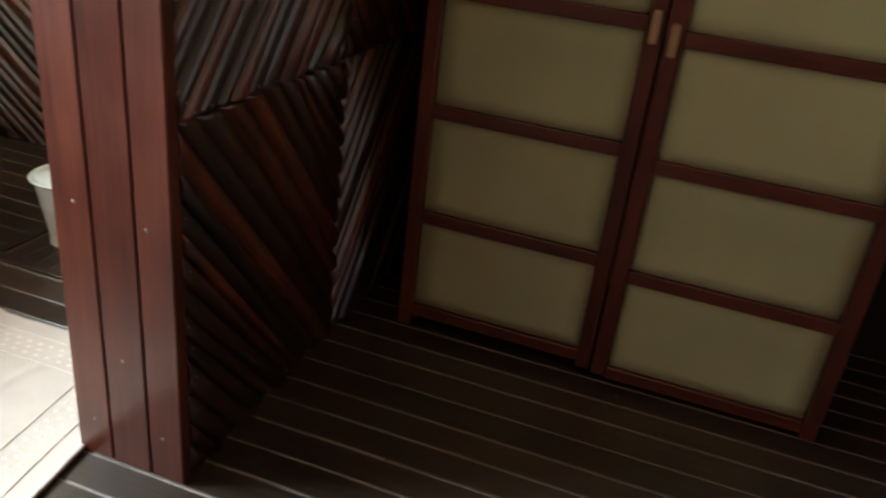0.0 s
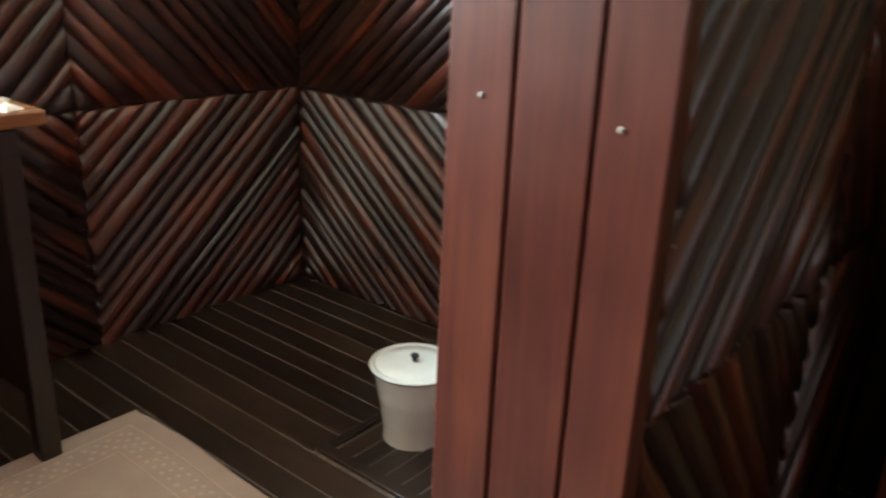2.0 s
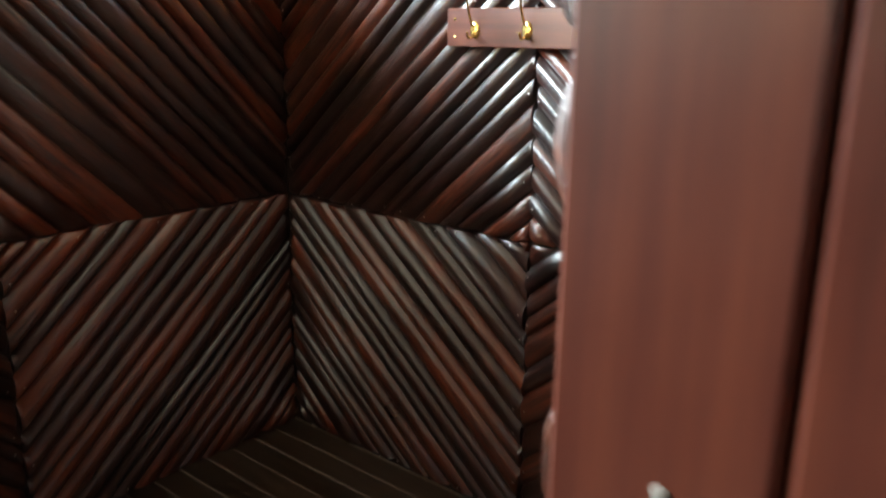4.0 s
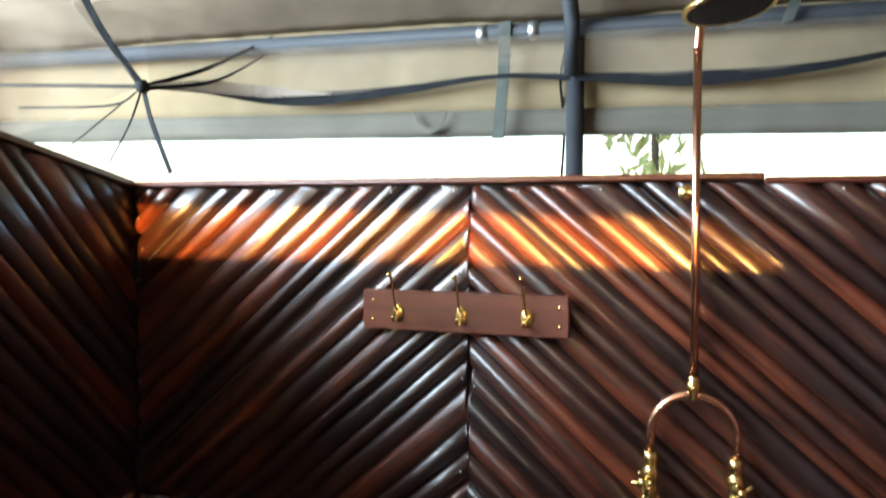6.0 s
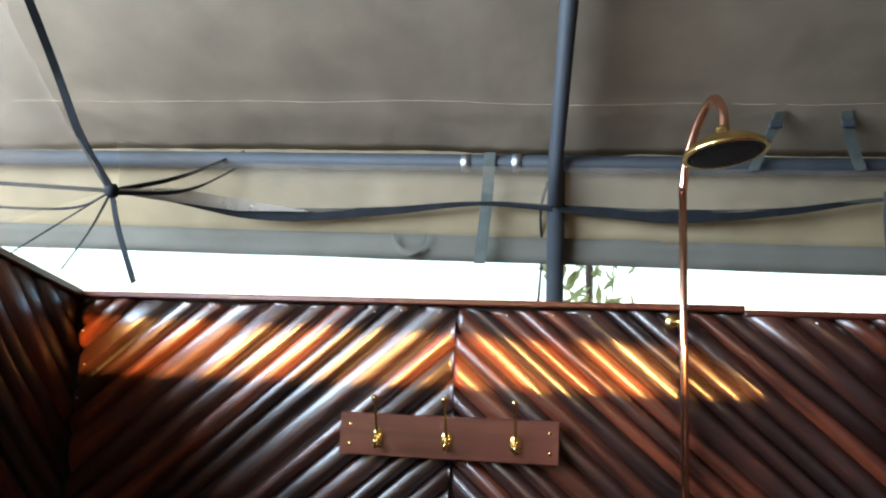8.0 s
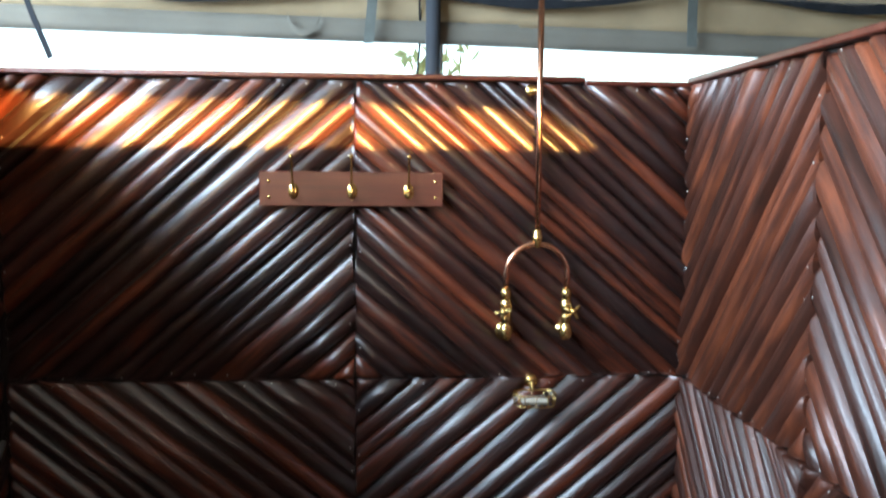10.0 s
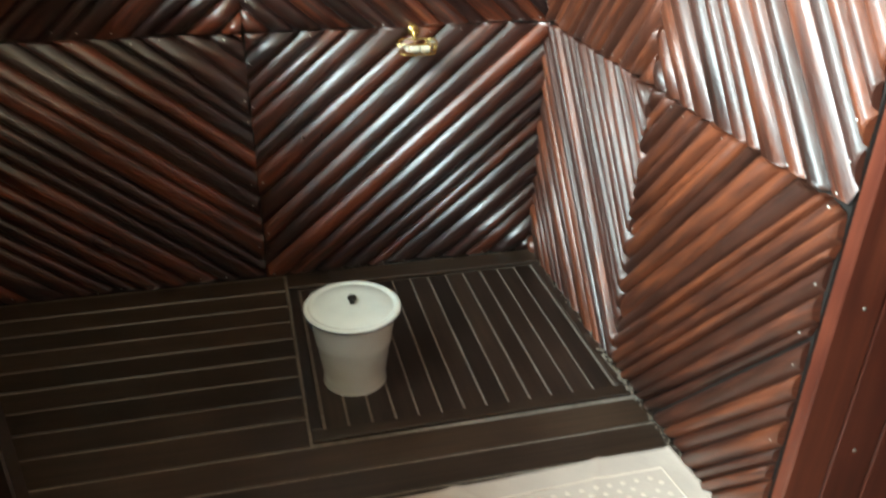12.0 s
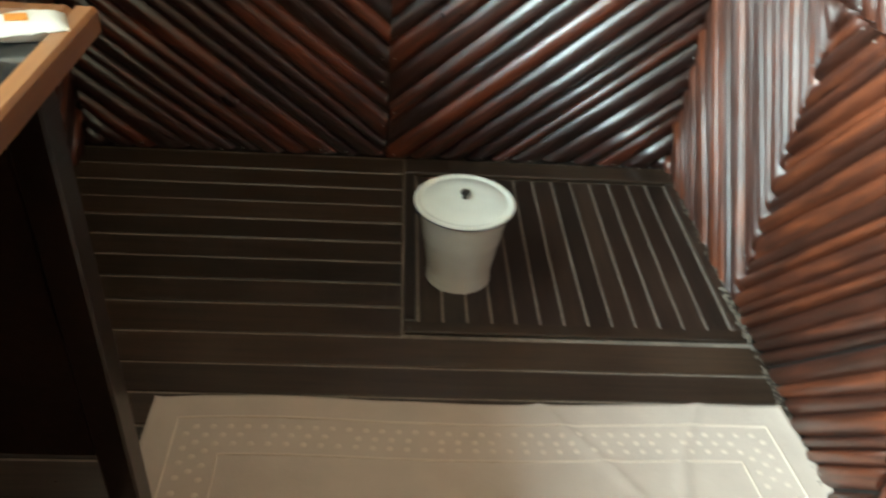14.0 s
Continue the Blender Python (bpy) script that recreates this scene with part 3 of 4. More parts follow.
for sx in (-1, 1):
    x = sx * 0.083
    prof = [(0.009, 0.128), (0.014, 0.126), (0.0145, 0.104), (0.0115, 0.100), (0.0135, 0.094), (0.017, 0.088), (0.018, 0.074), (0.015, 0.066), (0.0115, 0.060), (0.015, 0.054), (0.0155, 0.040), (0.0105, 0.036), (0.013, 0.028), (0.017, 0.020), (0.0185, 0.008),
            (0.017, -0.006), (0.011, -0.014), (0.0, -0.016)]
    vb = part("valve", lathe(prof, 22, (x, 0, 0)), BRASS, shower, "turned brass valve body", True)
    bm = lathe([(0.0, 0.0), (0.009, 0.0), (0.009, 0.024), (0.024, 0.027), (0.026, 0.031), (0.026, 0.034)], 22)
    bm.transform(pose(x, 0.0, 0.004, -90))
    part("wall_flange", bm, BRASS, vb, "brass wall flange", True)
    bm = lathe([(0.0, 0.038), (0.008, 0.037), (0.010, 0.031), (0.007, 0.024), (0.008, 0.012), (0.010, 0.0)], 14)
    rot = 12 if sx < 0 else 35
    tf = pose(x, -0.012, 0.070, 90, 0, sx * 25)
    bm.transform(tf)
    part("spindle", bm, BRASS, vb, "", True)
    bm = bmesh.new()
    for k in range(2):
        a = radians(rot + 90 * k)
        c, s = math.cos(a), math.sin(a)
        tube(bm, [(-0.024 * c, -0.024 * s, 0.030), (-0.019 * c, -0.019 * s, 0.030), (0, 0, 0.030), (0.019 * c, 0.019 * s, 0.030), (0.024 * c, 0.024 * s, 0.030)], [0.0055, 0.0042, 0.0036, 0.0042, 0.0055], 8)
    bm.transform(tf)
    part("cross_handle", bm, BRASS, vb, "brass cross handle", True)

# ---- soap basket ----
bas = thing("soap_basket", "small brass wire soap basket with soap on the pole wall", "soap basket", at=(0.488, -0.072, 0.745))


def oval(z, a=0.058, b=0.036):
    return [(a * math.copysign(abs(math.cos(q)) ** 0.6, math.cos(q)), b * math.copysign(abs(math.sin(q)) ** 0.7, math.sin(q)), z) for q in [k * math.pi / 16 for k in range(32)]]


rod("top_wire", oval(0.032), 0.0025, BRASS, bas, "", 6, True)
rod("bottom_wire", oval(0.002, 0.054, 0.033), 0.002, BRASS, bas, "", 6, True)
for k in range(0, 32, 2):
    rod("upright_wire", [oval(0.032)[k], oval(0.002, 0.054, 0.033)[k]], 0.0014, BRASS, bas, "", 5)
for x in (-0.036, -0.018, 0, 0.018, 0.036):
    rod("floor_wire", [(x, -0.032, 0.002), (x, 0.032, 0.002)], 0.0014, BRASS, bas, "", 5)
rod("bracket", smooth_path([(0, 0.036, 0.03), (0, 0.040, 0.045), (0, 0.046, 0.052), (0, 0.058, 0.052)], 4), 0.006, BRASS, bas, "brass bracket", 8)
bm = lathe([(0.0, 0.014), (0.012, 0.013), (0.018, 0.008), (0.019, 0.0)], 16)
bm.transform(pose(0, 0.058, 0.052, 90))
part("wall_plate", bm, BRASS, bas, "round brass wall plate", True)
soap = box("soap_bar", 0.450, 0.526, -0.094, -0.050, 0.7498, 0.766, GLASSY, bevel=0.007)
tagged(soap, "pale soap bar lying in the wire basket", "soap")

# ---- washstand along the left wall ----
vx0, vx1, vy0, vy1 = XL + 0.012, -0.350, -2.55, -1.255
stand = thing("washstand", "dark washstand with worn orange timber edging along the wall", "washstand", at=(-0.62, -1.9, 0))
ox, oy = -0.62, -1.9
box("counter", vx0 - ox, vx1 - 0.032 - ox, vy0 + 0.032 - oy, vy1 - 0.0325 - oy, 0.890, 0.921, COUNTER, stand, "dark polished counter", 0.002)
box("edge_board", vx1 - 0.030 - ox, vx1 - ox, vy0 - oy, vy1 - oy, 0.895, 0.932, PINE, stand, "worn orange timber edge", 0.005)
box("edge_board", vx0 - ox, vx1 - 0.0315 - ox, vy1 - 0.030 - oy, vy1 - oy, 0.895, 0.932, PINE, stand, "worn orange timber edge", 0.005)
for y in (vy0 + 0.05, vy1 - 0.10):
    for x in (vx0 + 0.03, vx1 - 0.11):
        box("leg", x - ox, x + 0.055 - ox, y - oy, y + 0.055 - oy, 0, 0.885, SLATW, stand, bevel=0.004)
box("back_panel", vx0 + 0.005 - ox, vx0 + 0.025 - ox, vy0 + 0.1 - oy, vy1 - 0.12 - oy, 0.25, 0.88, SLATW, stand)
box("side_panel", vx0 + 0.09 - ox, vx1 - 0.115 - ox, vy1 - 0.09 - oy, vy1 - 0.07 - oy, 0.18, 0.88, SLATW, stand)


def pillow_pack(name, cx, cy, z, sx, sy, h, rot, mat, label, band=None):
    ob = thing(name, label, "sachet", at=(cx, cy, z))
    ob.rotation_euler = (0, 0, radians(rot))
    n = 10
    vs = []
    for sgn in (1, -1):
        for j in range(n + 1):
            for i in range(n + 1):
                a, b = i / n * 2 - 1, j / n * 2 - 1
                k = (1 - abs(a) ** 3) * (1 - abs(b) ** 6)
                pinch = 1 - 0.10 * (1 - abs(b)) * abs(a) ** 4
                vs.append((a * sx / 2, b * sy / 2 * pinch, h * 0.5 + sgn * (h * 0.5 * max(0.04, k ** 0.6)) + 0.002 * noise.noise((a * 3, b * 3, cx * 9))))
    m = (n + 1) ** 2
    fs = []
    for j in range(n):
        for i in range(n):
            a = j * (n + 1) + i
            fs.append((a, a + 1, a + n + 2, a + n + 1))
            fs.append((m + a, m + a + n + 1, m + a + n + 2, m + a + 1))
    mesh_part("wrapper", vs, fs, mat, ob, smooth=True)
    if band:
        pv = [(x * 1.0, y, h * 1.0 + 0.0018) for x, y in ((-sx * 0.26, -sy * 0.22), (sx * 0.02, -sy * 0.28), (sx * 0.02, sy * 0.10), (-sx * 0.26, sy * 0.16))]
        mesh_part("print", pv + [(x, y, z2 - 0.0012) for x, y, z2 in pv], [(0, 1, 2, 3), (7, 6, 5, 4), (0, 4, 5, 1), (1, 5, 6, 2), (2, 6, 7, 3), (3, 7, 4, 0)], band, ob, "orange printed patch")
    return ob


pillow_pack("soap_sachet", -0.405, -1.335, 0.921, 0.085, 0.055, 0.024, 25, PAPER, "white wrapped sachet with an orange print on the counter", PRINT)
pillow_pack("soap_sachet", -0.52, -1.30, 0.921, 0.07, 0.05, 0.02, 60, GLASSY, "small yellowish wrapped sachet lying on the counter")
tis = box("tissue_box", -0.72, -0.56, -1.46, -1.36, 0.9211, 0.985, CARD, bevel=0.003)
tagged(tis, "small brown card box standing on the counter", "box")

# ---- canvas wardrobe in the next bay ----
ward = thing("canvas_wardrobe", "red timber framed wardrobe with olive canvas panel doors", "wardrobe", at=(1.942, -0.521, 0))
ZB = [0.037, 0.341, 0.652, 0.966, 1.278, 1.591]
DOOR_DY, DOOR_DZ = (0.0, -0.012), (0.0, -0.022)
for k, (x0, x1) in enumerate(((-0.592, -0.003), (0.003, 0.612))):
    box("door_stile", x0, x0 + 0.042, -0.014, 0.014, 0.0 if k == 0 else 0.02, 1.70, REDW, ward, bevel=0.003).location = (0, DOOR_DY[k], 0)
    box("door_stile", x1 - 0.042, x1, -0.014, 0.014, 0.0 if k == 1 else 0.02, 1.70, REDW, ward, bevel=0.003).location = (0, DOOR_DY[k], 0)
    for j, z in enumerate(ZB):
        box("door_rail", x0 + 0.0425, x1 - 0.0425, -0.012, 0.012, z, z + 0.036, REDWX, ward, bevel=0.002).location = (0, DOOR_DY[k], DOOR_DZ[k])
    for z0, z1 in zip(ZB, ZB[1:]):
        n = 8
        vs = [(x0 + 0.043 + (x1 - x0 - 0.086) * i / n, 0.004 + 0.005 * math.sin(math.pi * i / n) * math.sin(math.pi * j / n) + 0.002 * noise.noise((i * 0.5 + k * 7, j * 0.5, z0 * 5)), z0 + 0.0365 + (z1 - z0 - 0.037) * j / n) for j in range(n + 1) for i in range(n + 1)]
        fs = [(j * (n + 1) + i, j * (n + 1) + i + 1, (j + 1) * (n + 1) + i + 1, (j + 1) * (n + 1) + i) for j in range(n) for i in range(n)]
        cp = mesh_part("canvas_panel", vs, fs, OLIVE, ward, "olive canvas panel", True)
        sm = cp.modifiers.new("thickness", "SOLIDIFY")
        sm.thickness = 0.003
        cp.location = (0, DOOR_DY[k], DOOR_DZ[k])
    hx = x1 - 0.021 if k == 0 else x0 + 0.021
    hb = box("handle", hx - 0.011, hx + 0.011, -0.034, -0.0145, 0.940, 1.018, PALE, ward, "pale wooden door handle", 0.005)
    hb.location = (0, DOOR_DY[k], DOOR_DZ[k])
for x in (-0.567, 0.586):
    for y in (0.035, 0.44):
        box("leg", x - 0.022, x + 0.022, y - 0.018, y + 0.022, 0, 1.70, REDW, ward, bevel=0.003)
for x in (-0.584, 0.604):
    bm = bmesh.new()
    add_box(bm, x - 0.004, x + 0.004, 0.06, 0.415, 0.06, 1.70)
    part("side_panel", bm, OLIVE, ward, "olive canvas side")
bm = bmesh.new(); add_box(bm, -0.612, 0.632, -0.016, 0.47, 1.702, 1.725, 0.003)
part("top_panel", bm, REDWX, ward)
bm = bmesh.new(); add_box(bm, -0.532, 0.552, 0.06, 0.44, 0.05, 0.07)
part("bottom_shelf", bm, REDWX, ward)
bm = bmesh.new(); add_box(bm, -0.542, 0.562, 0.445, 0.455, 0.05, 1.70)
part("back_panel", bm, OLIVE, ward)

# ---- tent: roof, valances, poles, webbing ----
YB, YF, RIDGE_Y, RIDGE_Z, EAVE = 0.15, -3.45, -1.62, 2.95, 2.000
TX0, TX1 = -1.62, 3.6
LEAN = -0.020


def sheet_grid(name, fn, nx, ny, mat, thick, label, cat, kind="structure"):
    vs = [fn(i / nx, j / ny) for j in range(ny + 1) for i in range(nx + 1)]
    fs = [(j * (nx + 1) + i, j * (nx + 1) + i + 1, (j + 1) * (nx + 1) + i + 1, (j + 1) * (nx + 1) + i) for j in range(ny) for i in range(nx)]
    ob = mesh_part(name, vs, fs, mat, None, "", True)
    sm = ob.modifiers.new("thickness", "SOLIDIFY")
    sm.thickness, sm.offset = thick, 0
    return tagged(ob, label, cat, kind=kind)


def roof_fn(y_eave):
    def fn(a, b):
        x = TX0 + (TX1 - TX0) * a
        y = y_eave + (RIDGE_Y - y_eave) * b
        sag = 0.045 * math.sin(math.pi * b) * (0.6 + 0.4 * math.sin(2.1 * x))
        hem = 0.018 * math.exp(-((b - 0.05) / 0.04) ** 2) * (0.5 * noise.noise((x * 5 + b * 20, b * 9, 2)) + 0.5 * noise.noise((x * 16 + b * 60, b * 10, 5)))
        lump = 0.012 * noise.noise((x * 2.2, y * 2.4, 7))
        seam = -0.006 if b < 0.085 else 0
        return (x, y, EAVE + 0.02 + (RIDGE_Z - EAVE) * b - sag + hem + lump + seam + LEAN * x)
    return fn


sheet_grid("ceiling", roof_fn(YB), 190, 64, CANVAS, 0.003, "khaki tent canvas roof, creased, sloping up from the eave", "tent roof")
sheet_grid("ceiling_front", roof_fn(YF), 60, 24, CANVAS, 0.003, "khaki tent canvas roof slope above the room", "tent roof")


def valance_fn(y0, z0, z1, amp, seed):
    def fn(a, b):
        x = TX0 + (TX1 - TX0) * a
        return (x, y0 + amp * noise.noise((x * 3.0, b * 2, seed)) + 0.4 * amp * noise.noise((x * 11, b * 5, seed)), z1 + (z0 - z1) * b + (0.004 * noise.noise((x * 2, 0, seed)) if b == 1 else 0) + LEAN * x)
    return fn


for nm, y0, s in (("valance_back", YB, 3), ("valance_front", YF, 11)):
    sheet_grid(nm, valance_fn(y0, 1.795, EAVE + 0.02, 0.012, s), 140, 8, VALANCE, 0.002, "khaki canvas valance on the eave tube, backlight put into its colour", "tent wall")
    sheet_grid(nm + "_band", valance_fn(y0 - 0.004, 1.737, 1.802, 0.010, s), 140, 3, BAND, 0.003, "grey-green canvas hem band above the bright gap", "tent hem")
# unseen flap added over the front gap; its slant ends the sun stripe
mesh_part("gap_flap", [(0.47, YF + 0.01, 1.76), (TX1, YF + 0.01, 1.76), (TX1, YF + 0.01, 1.58), (0.72, YF + 0.01, 1.58), (0.47, YF + 0.016, 1.76), (TX1, YF + 0.016, 1.76), (TX1, YF + 0.016, 1.58), (0.72, YF + 0.016, 1.58)],
          [(0, 1, 2, 3), (7, 6, 5, 4), (0, 3, 7, 4), (0, 4, 5, 1), (2, 1, 5, 6), (3, 2, 6, 7)], BAND)
tagged(bpy.data.objects["gap_flap"], "unseen grey-green canvas flap added to cut off the sun stripe", "tent flap", kind="structure")
# gable ends
gz = lambda b: EAVE + (RIDGE_Z - EAVE) * (1 - abs(b * 2 - 1))
# Unseen far gable; the gap under it is added to light the wardrobe.
sheet_grid("gable_far", lambda a, b: (TX1 - 0.02, YB + (YF - YB) * a, 1.735 + (gz(a) + 0.03 - 1.735) * b), 20, 8, CANVAS, 0.003, "unseen khaki canvas gable end, gap below added to light the wardrobe", "tent wall")
sheet_grid("gable_left", lambda a, b: (TX0 + 0.02, YB + (YF - YB) * a, min(2.56, gz(a)) + (gz(a) + 0.03 - min(2.56, gz(a))) * b), 20, 6, CANVAS, 0.003, "khaki canvas gable over the open tent side", "tent wall")

frame_tubes = thing("tent_frame", "grey painted steel tube frame that carries the canvas", "tent frame", at=(0, 0, 0))
rod("eave_tube", [(TX0, YB - 0.035, 1.979 + LEAN * TX0), (TX1, YB - 0.035, 1.979 + LEAN * TX1)], 0.022, STEEL, frame_tubes, "", 14)
rod("eave_tube", [(TX0, YF + 0.035, 2.000), (TX1, YF + 0.035, 2.000)], 0.021, STEEL, frame_tubes, "", 14)
rod("ridge_tube", [(TX0, RIDGE_Y, RIDGE_Z - 0.03), (TX1, RIDGE_Y, RIDGE_Z - 0.03)], 0.021, STEEL, frame_tubes, "", 14)
rod("upright_tube", [(0.215, YB - 0.032, -0.3), (0.215, YB - 0.032, 1.99)], 0.021, STEEL, frame_tubes, "", 14)
rod("rafter_tube", [(0.213, YB - 0.068, 1.865), (0.215, YB - 0.076, 1.985), (0.365, RIDGE_Y, RIDGE_Z - 0.10)], 0.018, STEEL, frame_tubes, "", 14)
for x in (TX1 - 0.05,):
    for y in (YB - 0.03, YF + 0.03):
        rod("upright_tube", [(x, y, -0.3), (x, y, 2.03)], 0.021, STEEL, frame_tubes, "", 12)
    for y in (YB - 0.04, YF + 0.04):
        rod("rafter_tube", [(x, y, 2.03), (x, RIDGE_Y, RIDGE_Z - 0.06)], 0.020, STEEL, frame_tubes, "", 12)
for x in (-0.005, 0.12):
    rod("joint_collar", [(x - 0.012, YB - 0.035, 1.978), (x + 0.012, YB - 0.035, 1.978)], 0.0235, COLLAR, frame_tubes, "bright steel collar", 14)

# inner insect net: one strip over the back valance, one drawn to the gable from the corner tie
def net_back(a, b):
    x = -0.79 + 2.9 * a
    droop = 1.862 + 0.012 * math.cos((x - 0.03) * 6.6)
    near = 0.22 * max(0.0, 1 - a * 12) ** 1.5
    return (x, 0.100 - near - 0.012 * b + 0.005 * noise.noise((x * 7, b * 4, 3)) + 0.004 * noise.noise((x * 3, b * 22, 8)), droop + (1.965 - droop) * b + LEAN * x * b)


def net_gable(a, b):
    edge = Vector((-0.80, -0.13, 1.857)).lerp(Vector((-0.68, -0.81, 2.287)), b) + Vector((-0.07 * math.sin(math.pi * b), 0.0, 0.03 * math.sin(math.pi * b)))
    far = Vector((-1.50, -0.05 - 0.72 * b, 1.70 + 0.62 * b))
    q = edge.lerp(far, a)
    return q + Vector((0, 0.02 * noise.noise((a * 5, b * 3, 1)), 0.012 * noise.noise((a * 4, b * 16, 6))))


sheet_grid("net_back", net_back, 160, 10, NET, 0.001, "fine beige insect net hanging behind the webbing hem", "insect net")
sheet_grid("net_gable", net_gable, 30, 30, NET, 0.001, "fine beige insect net gathered at the corner tie", "insect net")
# sewn seam along the roof canvas
seam_pts = [Vector(roof_fn(YB)(k / 90, 0.088)) + Vector((0, -0.002, -0.003)) for k in range(91)]
seam = rod("ceiling_seam", seam_pts, 0.0010, SEAM, seg=5)
tagged(seam, "pale stitched seam across the khaki roof canvas", "seam", kind="structure")

# webbing hem of the inner net: droops between ties
TIE = Vector((-0.80, -0.13, 1.857))
hem = ribbon("net_hem_webbing", [TIE, (-0.72, 0.0, 1.862), (-0.58, 0.08, 1.848), (-0.44, 0.10, 1.845), (-0.20, 0.10, 1.855), (0.03, 0.10, 1.874), (0.25, 0.10, 1.860), (0.48, 0.10, 1.845), (0.72, 0.10, 1.855), (0.95, 0.10, 1.885), (1.15, 0.10, 1.875), (1.45, 0.10, 1.85), (2.0, 0.10, 1.88)],
             [0.008, 0.010, 0.028, 0.034, 0.020, 0.010, 0.018, 0.034, 0.018, 0.008, 0.018, 0.032, 0.012], (0, 0, 1), WEBBING)
tagged(hem, "black webbing hem that droops below the canvas valance", "webbing")
ties = thing("webbing_ties", "black webbing ties knotted together in the tent corner", "tent ties", at=TIE)
bm = bmesh.new()
bmesh.ops.create_icosphere(bm, subdivisions=2, radius=0.017)
for v in bm.verts:
    v.co *= 1 + 0.35 * noise.noise(v.co * 90)
part("knot", bm, WEBBING, ties, "knot of webbing", True)
ribbon("net_gather", [(0.012, 0.01, 0.002), (0.10, 0.12, 0.014), (0.22, 0.205, 0.008), (0.40, 0.222, -0.004)], [0.012, 0.034, 0.030, 0.003], (0, 0, 1), GATHER, ties, "bunched beige net drawn into the knot", thick=0.004)
for pts, w in (((0, 0, 0), (-0.03, -0.09, 0.105), (-0.03, -0.20, 0.227), (0.03, -0.42, 0.343), (0.12, -0.68, 0.43)), 0.022), (((0, 0, 0), (0.020, 0.01, -0.09), (0.058, 0.03, -0.21)), 0.015), \
        (((0, 0, 0), (-0.06, 0.02, -0.09), (-0.125, 0.02, -0.185)), 0.013), (((0, 0, 0), (-0.10, 0.0, -0.06), (-0.24, 0.0, -0.145)), 0.013), \
        (((0, 0, 0), (-0.17, -0.02, 0.008), (-0.42, -0.05, 0.018)), 0.014), (((0, 0, 0), (-0.15, 0.06, -0.03), (-0.42, 0.02, -0.03)), 0.009), (((0, 0, 0), (0.10, 0.12, 0.06), (0.19, 0.27, 0.16)), 0.020), (((0.01, 0, -0.005), (0.12, 0.13, 0.03), (0.20, 0.27, 0.13)), 0.014):
    ribbon("tie", pts, w, (0.75, 0.1, 0.65) if abs(pts[-1][2]) < 0.2 else (0.9, -0.3, 0.4), WEBBING, ties, thick=0.003)
for x, z0, z1, lean in ((0.055, 1.728, 1.998, -0.02), (0.95, 1.735, 1.90, 0.005)):
    s = ribbon("roll_up_strap", [(x, YB - 0.062, z1), (x + lean * 0.3, YB - 0.050, (z0 + z1) / 2 + 0.02), (x + lean, YB - 0.045, z0)], 0.028, (1, 0, 0), STRAPM)
    tagged(s, "grey-green webbing strap hanging over the canvas valance", "strap", "canvas straps")
for x, dx in ((0.66, 0.045), (0.89, -0.05)):
    s = thing("buckle_strap", "grey-green strap with a buckle sewn to the roof canvas", "strap", "canvas straps", at=(x, YB - 0.09, 1.982))
    ribbon("webbing", [(0, 0.022, -0.035), (dx * 0.3, 0.012, 0.0), (dx * 0.75, -0.022, 0.046), (dx, -0.055, 0.080)], 0.024, (1, 0, 0.1), STRAPM, s)
    bm = bmesh.new(); add_box(bm, dx * 0.85 - 0.015, dx * 0.85 + 0.015, -0.041, -0.034, 0.047, 0.064, 0.002)
    part("buckle", bm, STEEL, s, "grey metal buckle")
notch = ribbon("hem_loop", [(-0.19, 0.125, 1.800), (-0.175, 0.122, 1.768), (-0.145, 0.120, 1.755), (-0.115, 0.122, 1.768), (-0.10, 0.125, 1.800)], 0.016, (0.1, 0, 1), BAND)
tagged(notch, "loose canvas loop on the hem band", "loop")
cord = rod("guy_cord", smooth_path([(0.195, YB - 0.045, 1.93), (0.178, YB - 0.02, 1.86), (0.180, YB + 0.02, 1.75), (0.168, YB + 0.03, 1.55), (0.16, YB + 0.03, 1.2)], 6), 0.0035, WEBBING, seg=6)
tagged(cord, "thin dark cord tied round the tent upright", "cord")

# ---- outside ----
ground = mesh_part("ground", [(-400, -400, -0.3), (400, -400, -0.3), (400, 400, -0.3), (-400, 400, -0.3)], [(0, 1, 2, 3)], EARTH)
tagged(ground, "dry sandy bush ground round the tent", "ground", kind="structure")
tree = thing("tree", "slender young tree with yellow-green leaves behind the tent", "tree", at=(0.30, 1.15, -0.3))
rod("trunk", smooth_path([(0.02, 0, 0), (0.0, 0.02, 0.7), (0.03, 0, 1.4), (0.0, 0.0, 2.1), (0.02, 0, 2.6)], 5), 0.014, BARK, tree, "", 8)
rng = random.Random(5)
bm = bmesh.new()
for k in range(190):
    a, z = rng.uniform(0, 6.283), rng.uniform(1.9, 2.75)
    r = 0.19 * rng.random() ** 0.6 * (1.1 - abs(z - 2.25) * 0.8)
    c = Vector((r * math.cos(a), r * math.sin(a), z))
    m = Matrix.Translation(c) @ Euler((rng.uniform(0, 6), rng.uniform(0, 6), rng.uniform(0, 6))).to_matrix().to_4x4()
    L, Wd = rng.uniform(0.03, 0.055), rng.uniform(0.012, 0.02)
    q = [bm.verts.new(m @ Vector(p)) for p in ((-L, 0, 0), (0, -Wd, 0.006), (L, 0, -0.004), (0, Wd, 0.006))]
    bm.faces.new(q)
part("crown", bm, LEAF, tree, "loose yellow-green leaves")

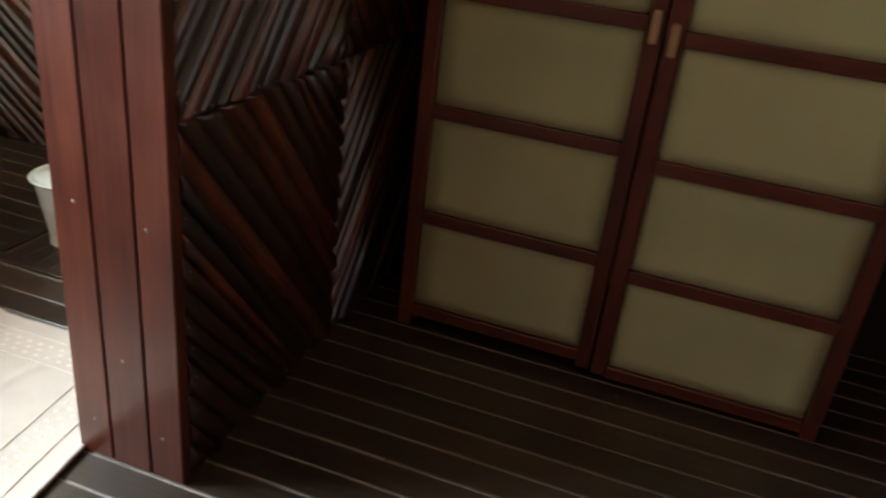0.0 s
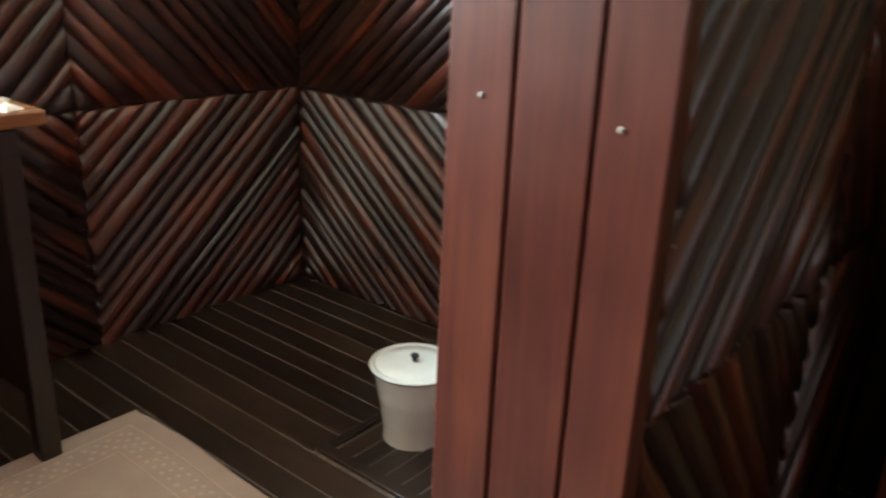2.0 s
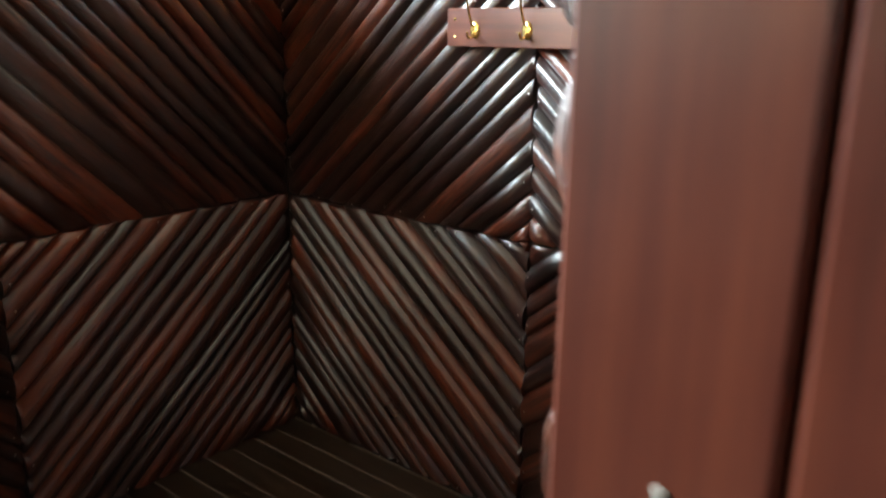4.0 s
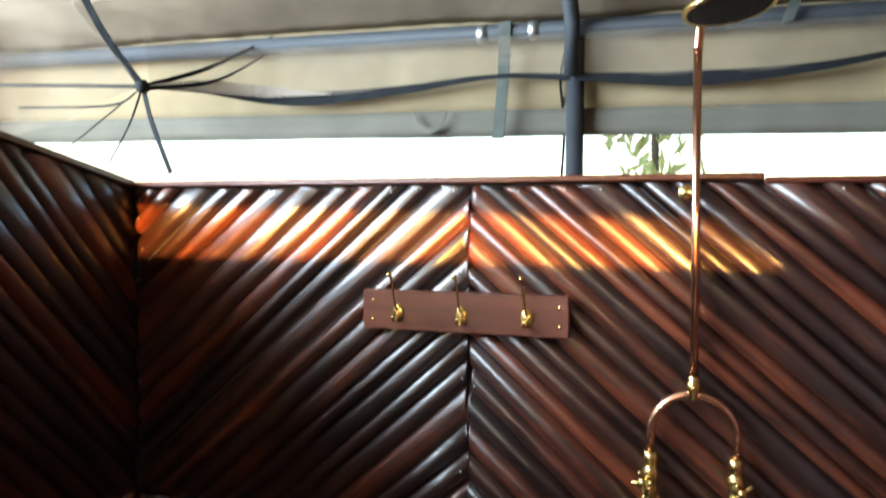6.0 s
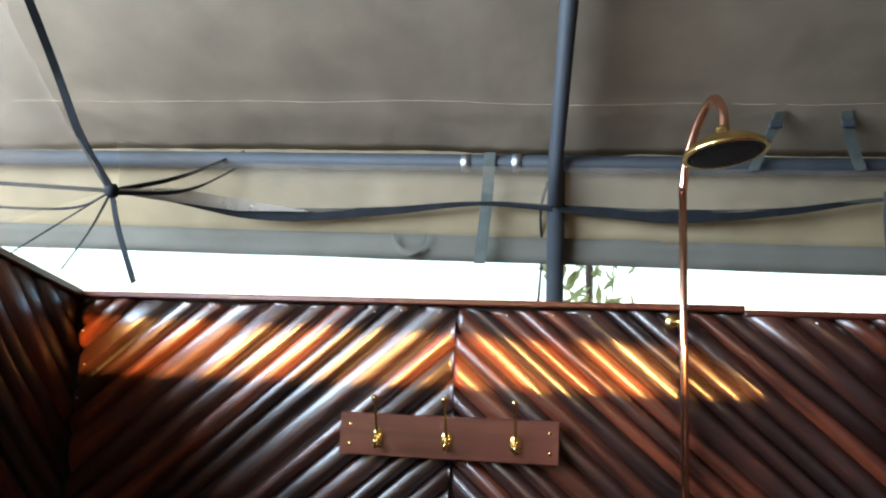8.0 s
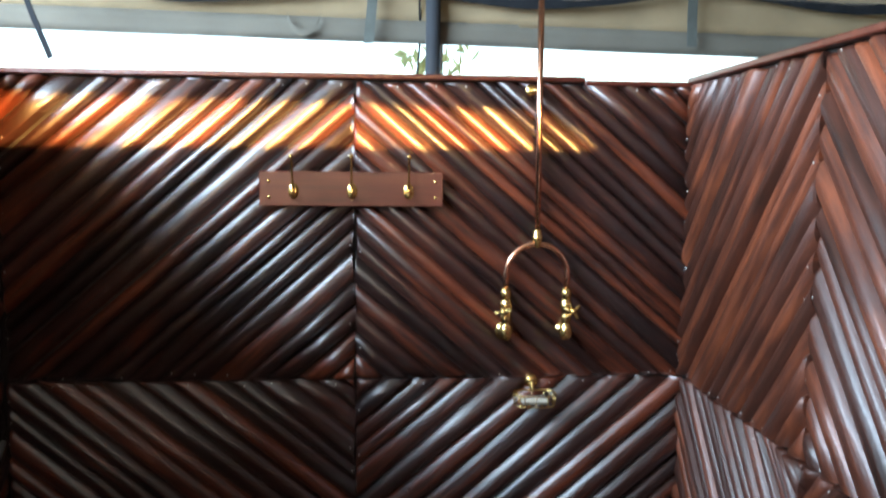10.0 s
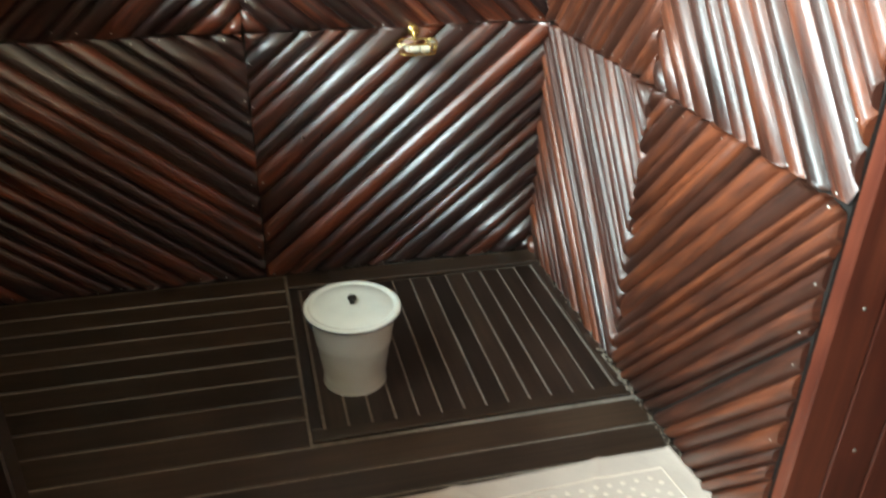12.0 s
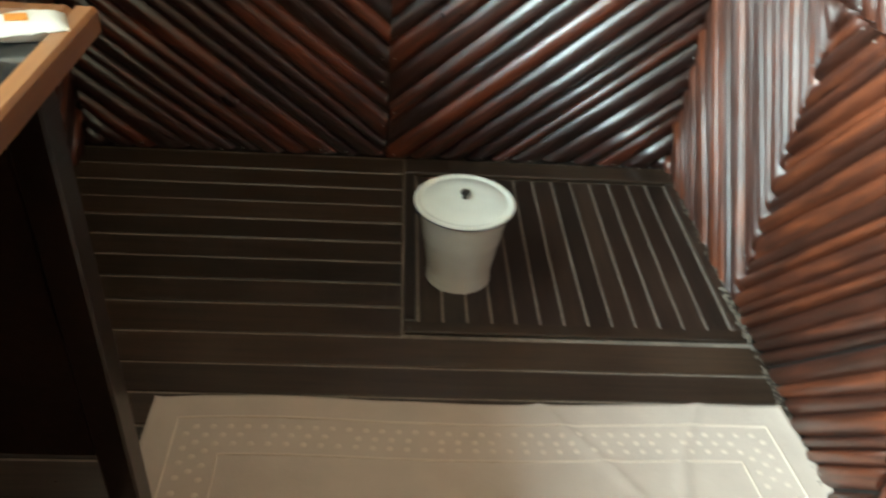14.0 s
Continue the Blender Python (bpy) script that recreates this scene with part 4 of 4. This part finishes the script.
# ---- slatted shower tray ----
tray = thing("shower_tray", "dark slatted timber shower tray let into the floor", "shower tray", at=(0.487, -0.42, 0))
T0, T1, TY0, TY1 = 0.062 - 0.487, 0.918 - 0.487, -0.826 + 0.42, -0.012 + 0.42
box("frame_board", T0, T1 + 0.01, TY0, TY0 + 0.040, -0.002, 0.010, FLOORW, tray, bevel=0.003)
box("frame_board", T0, T1 + 0.01, TY1 - 0.085, TY1, -0.002, 0.014, FLOORW, tray, bevel=0.003)
box("frame_board", T0, T0 + 0.030, TY0 + 0.0415, TY1 - 0.0865, -0.002, 0.010, SLATW, tray, bevel=0.003)
box("frame_board", T1 - 0.032, T1 + 0.01, TY0 + 0.0415, TY1 - 0.0865, -0.002, 0.010, SLATW, tray, bevel=0.003)
ns = 13
x0, x1 = T0 + 0.036, T1 - 0.036
rng = random.Random(3)
for k in range(ns):
    w = (x1 - x0) / ns
    box("slat", x0 + w * k + 0.003, x0 + w * (k + 1) - 0.003, TY0 + 0.043, TY1 - 0.088, -0.0025, -0.0005 + rng.uniform(-0.0008, 0.0008) + 0.001, SLATW, tray, bevel=0.0012)

# ---- floor boards ----
rng = random.Random(9)


def board_row(y1, y0, xa, xb):
    dz = rng.uniform(-0.0012, 0.0012)
    b = box("board", xa, xb, y0 + 0.0028, y1 - 0.0028, -0.02, dz, FLOORW, floor, bevel=0.0022)


edges = [-0.091 * k for k in range(9)] + [-0.835, -0.937] + [-1.028 - 0.092 * k for k in range(27)]
for k in range(len(edges) - 1):
    y1, y0 = edges[k], edges[k + 1]
    if y0 > -0.84:
        board_row(y1, y0, XL - 0.03, 0.055)
        board_row(y1, y0, 1.175, FAR_X)
    elif y0 > -1.39:
        board_row(y1, y0, XL - 0.03, 1.0)
        board_row(y1, y0, 1.004, FAR_X)
    elif y0 > FRONT:
        board_row(y1, y0, XL - 0.03, FAR_X)

# ---- poles ----
diamond(wall_back, (0, 0.012, 0), (1, 0, 0), (0, 0, 1), (0, -1, 0), 0.0, (XL, XR + 0.02), MID, (0.012, TOP - 0.004), 21, pitch=(0.050, 0.044, 0.050, 0.053))
diamond(wall_shower, (0.930, 0, 0), (0, -1, 0), (0, 0, 1), (-1, 0, 0), 0.685, (0.0, 1.360), MID, (0.012, TOP - 0.004), 22, pitch=(0.042, 0.046, 0.036, 0.036), mat=POLE_RED)
diamond(wall_left, (XL - 0.025, 0, 0), (0, -1, 0), (0, 0, 1), (1, 0, 0), 0.90, (0.0, 1.8), MID, (0.004, 1.616), 23, pitch=(0.048,) * 4)
for ob in wall_left.children:
    for v in ob.data.vertices:
        if v.co.z > MID:
            v.co.z = MID + (v.co.z - MID) * (left_top(v.co.y) - 0.004 - MID) / (1.616 - MID)
NAILS[wall_left.name] = [q for q in NAILS[wall_left.name] if q[0].z < MID]
outer = box("wall_outer", 1.1805, 1.186, -1.36, 0.010, 0.0, TOP - 0.001, BACKING)
tagged(outer, "nearly black varnished split-pole wall facing the wardrobe", "wall", kind="structure")
diamond(outer, (1.186, 0, 0), (0, 1, 0), (0, 0, 1), (1, 0, 0), -0.68, (-1.358, 0.0), MID, (0.004, TOP - 0.004), 24, pitch=(0.044,) * 4)

# lime and dust caked along the foot of the poles
def caked(parent, path, seed, count, size):
    rng = random.Random(seed)
    vs, fs = [], []
    for _ in range(count):
        f = rng.random()
        c = path[0].lerp(path[1], f) + Vector((rng.uniform(-0.008, 0.008), rng.uniform(-0.008, 0.008), rng.uniform(0, 0.016) * rng.random()))
        r, k = size * rng.uniform(0.4, 1.3), len(vs)
        for lat in (-1, 0, 1):
            for j in range(6):
                a = j * 1.0472 + lat * 0.4
                w = r * (1.0 if lat == 0 else 0.55) * rng.uniform(0.7, 1.3)
                vs.append(c + Vector((w * math.cos(a), w * math.sin(a), lat * r * 0.45)))
        for row in (0, 6):
            for j in range(6):
                fs.append((k + row + j, k + row + (j + 1) % 6, k + row + 6 + (j + 1) % 6, k + row + 6 + j))
        fs.append(tuple(k + 12 + j for j in range(6)))
    ob = mesh_part("lime_deposit", vs, fs, LIME, parent, "pale crumbly lime along the wall foot", True)
    ob["kind"] = "stuff"


caked(wall_shower, (Vector((0.912, -0.05, 0.006)), Vector((0.915, -1.30, 0.006))), 41, 420, 0.0026)
caked(wall_shower, (Vector((0.908, -0.62, 0.006)), Vector((0.908, -0.84, 0.012))), 42, 90, 0.0045)
caked(wall_back, (Vector((0.10, -0.016, 0.012)), Vector((0.90, -0.016, 0.012))), 43, 160, 0.0022)

for wall_name, spots in NAILS.items():
    vs, fs = [], []
    for q, na, ua, va in spots:
        k = len(vs)
        vs += [q + (ua * math.cos(j * 1.2566) + va * math.sin(j * 1.2566)) * 0.0027 for j in range(5)] + [q + na * 0.0014]
        fs += [(k + j, k + (j + 1) % 5, k + 5) for j in range(5)]
    nh = mesh_part("nail_heads", vs, fs, NAILM, bpy.data.objects[wall_name], "pale nail heads near the pole ends")
    nh["kind"] = "stuff"
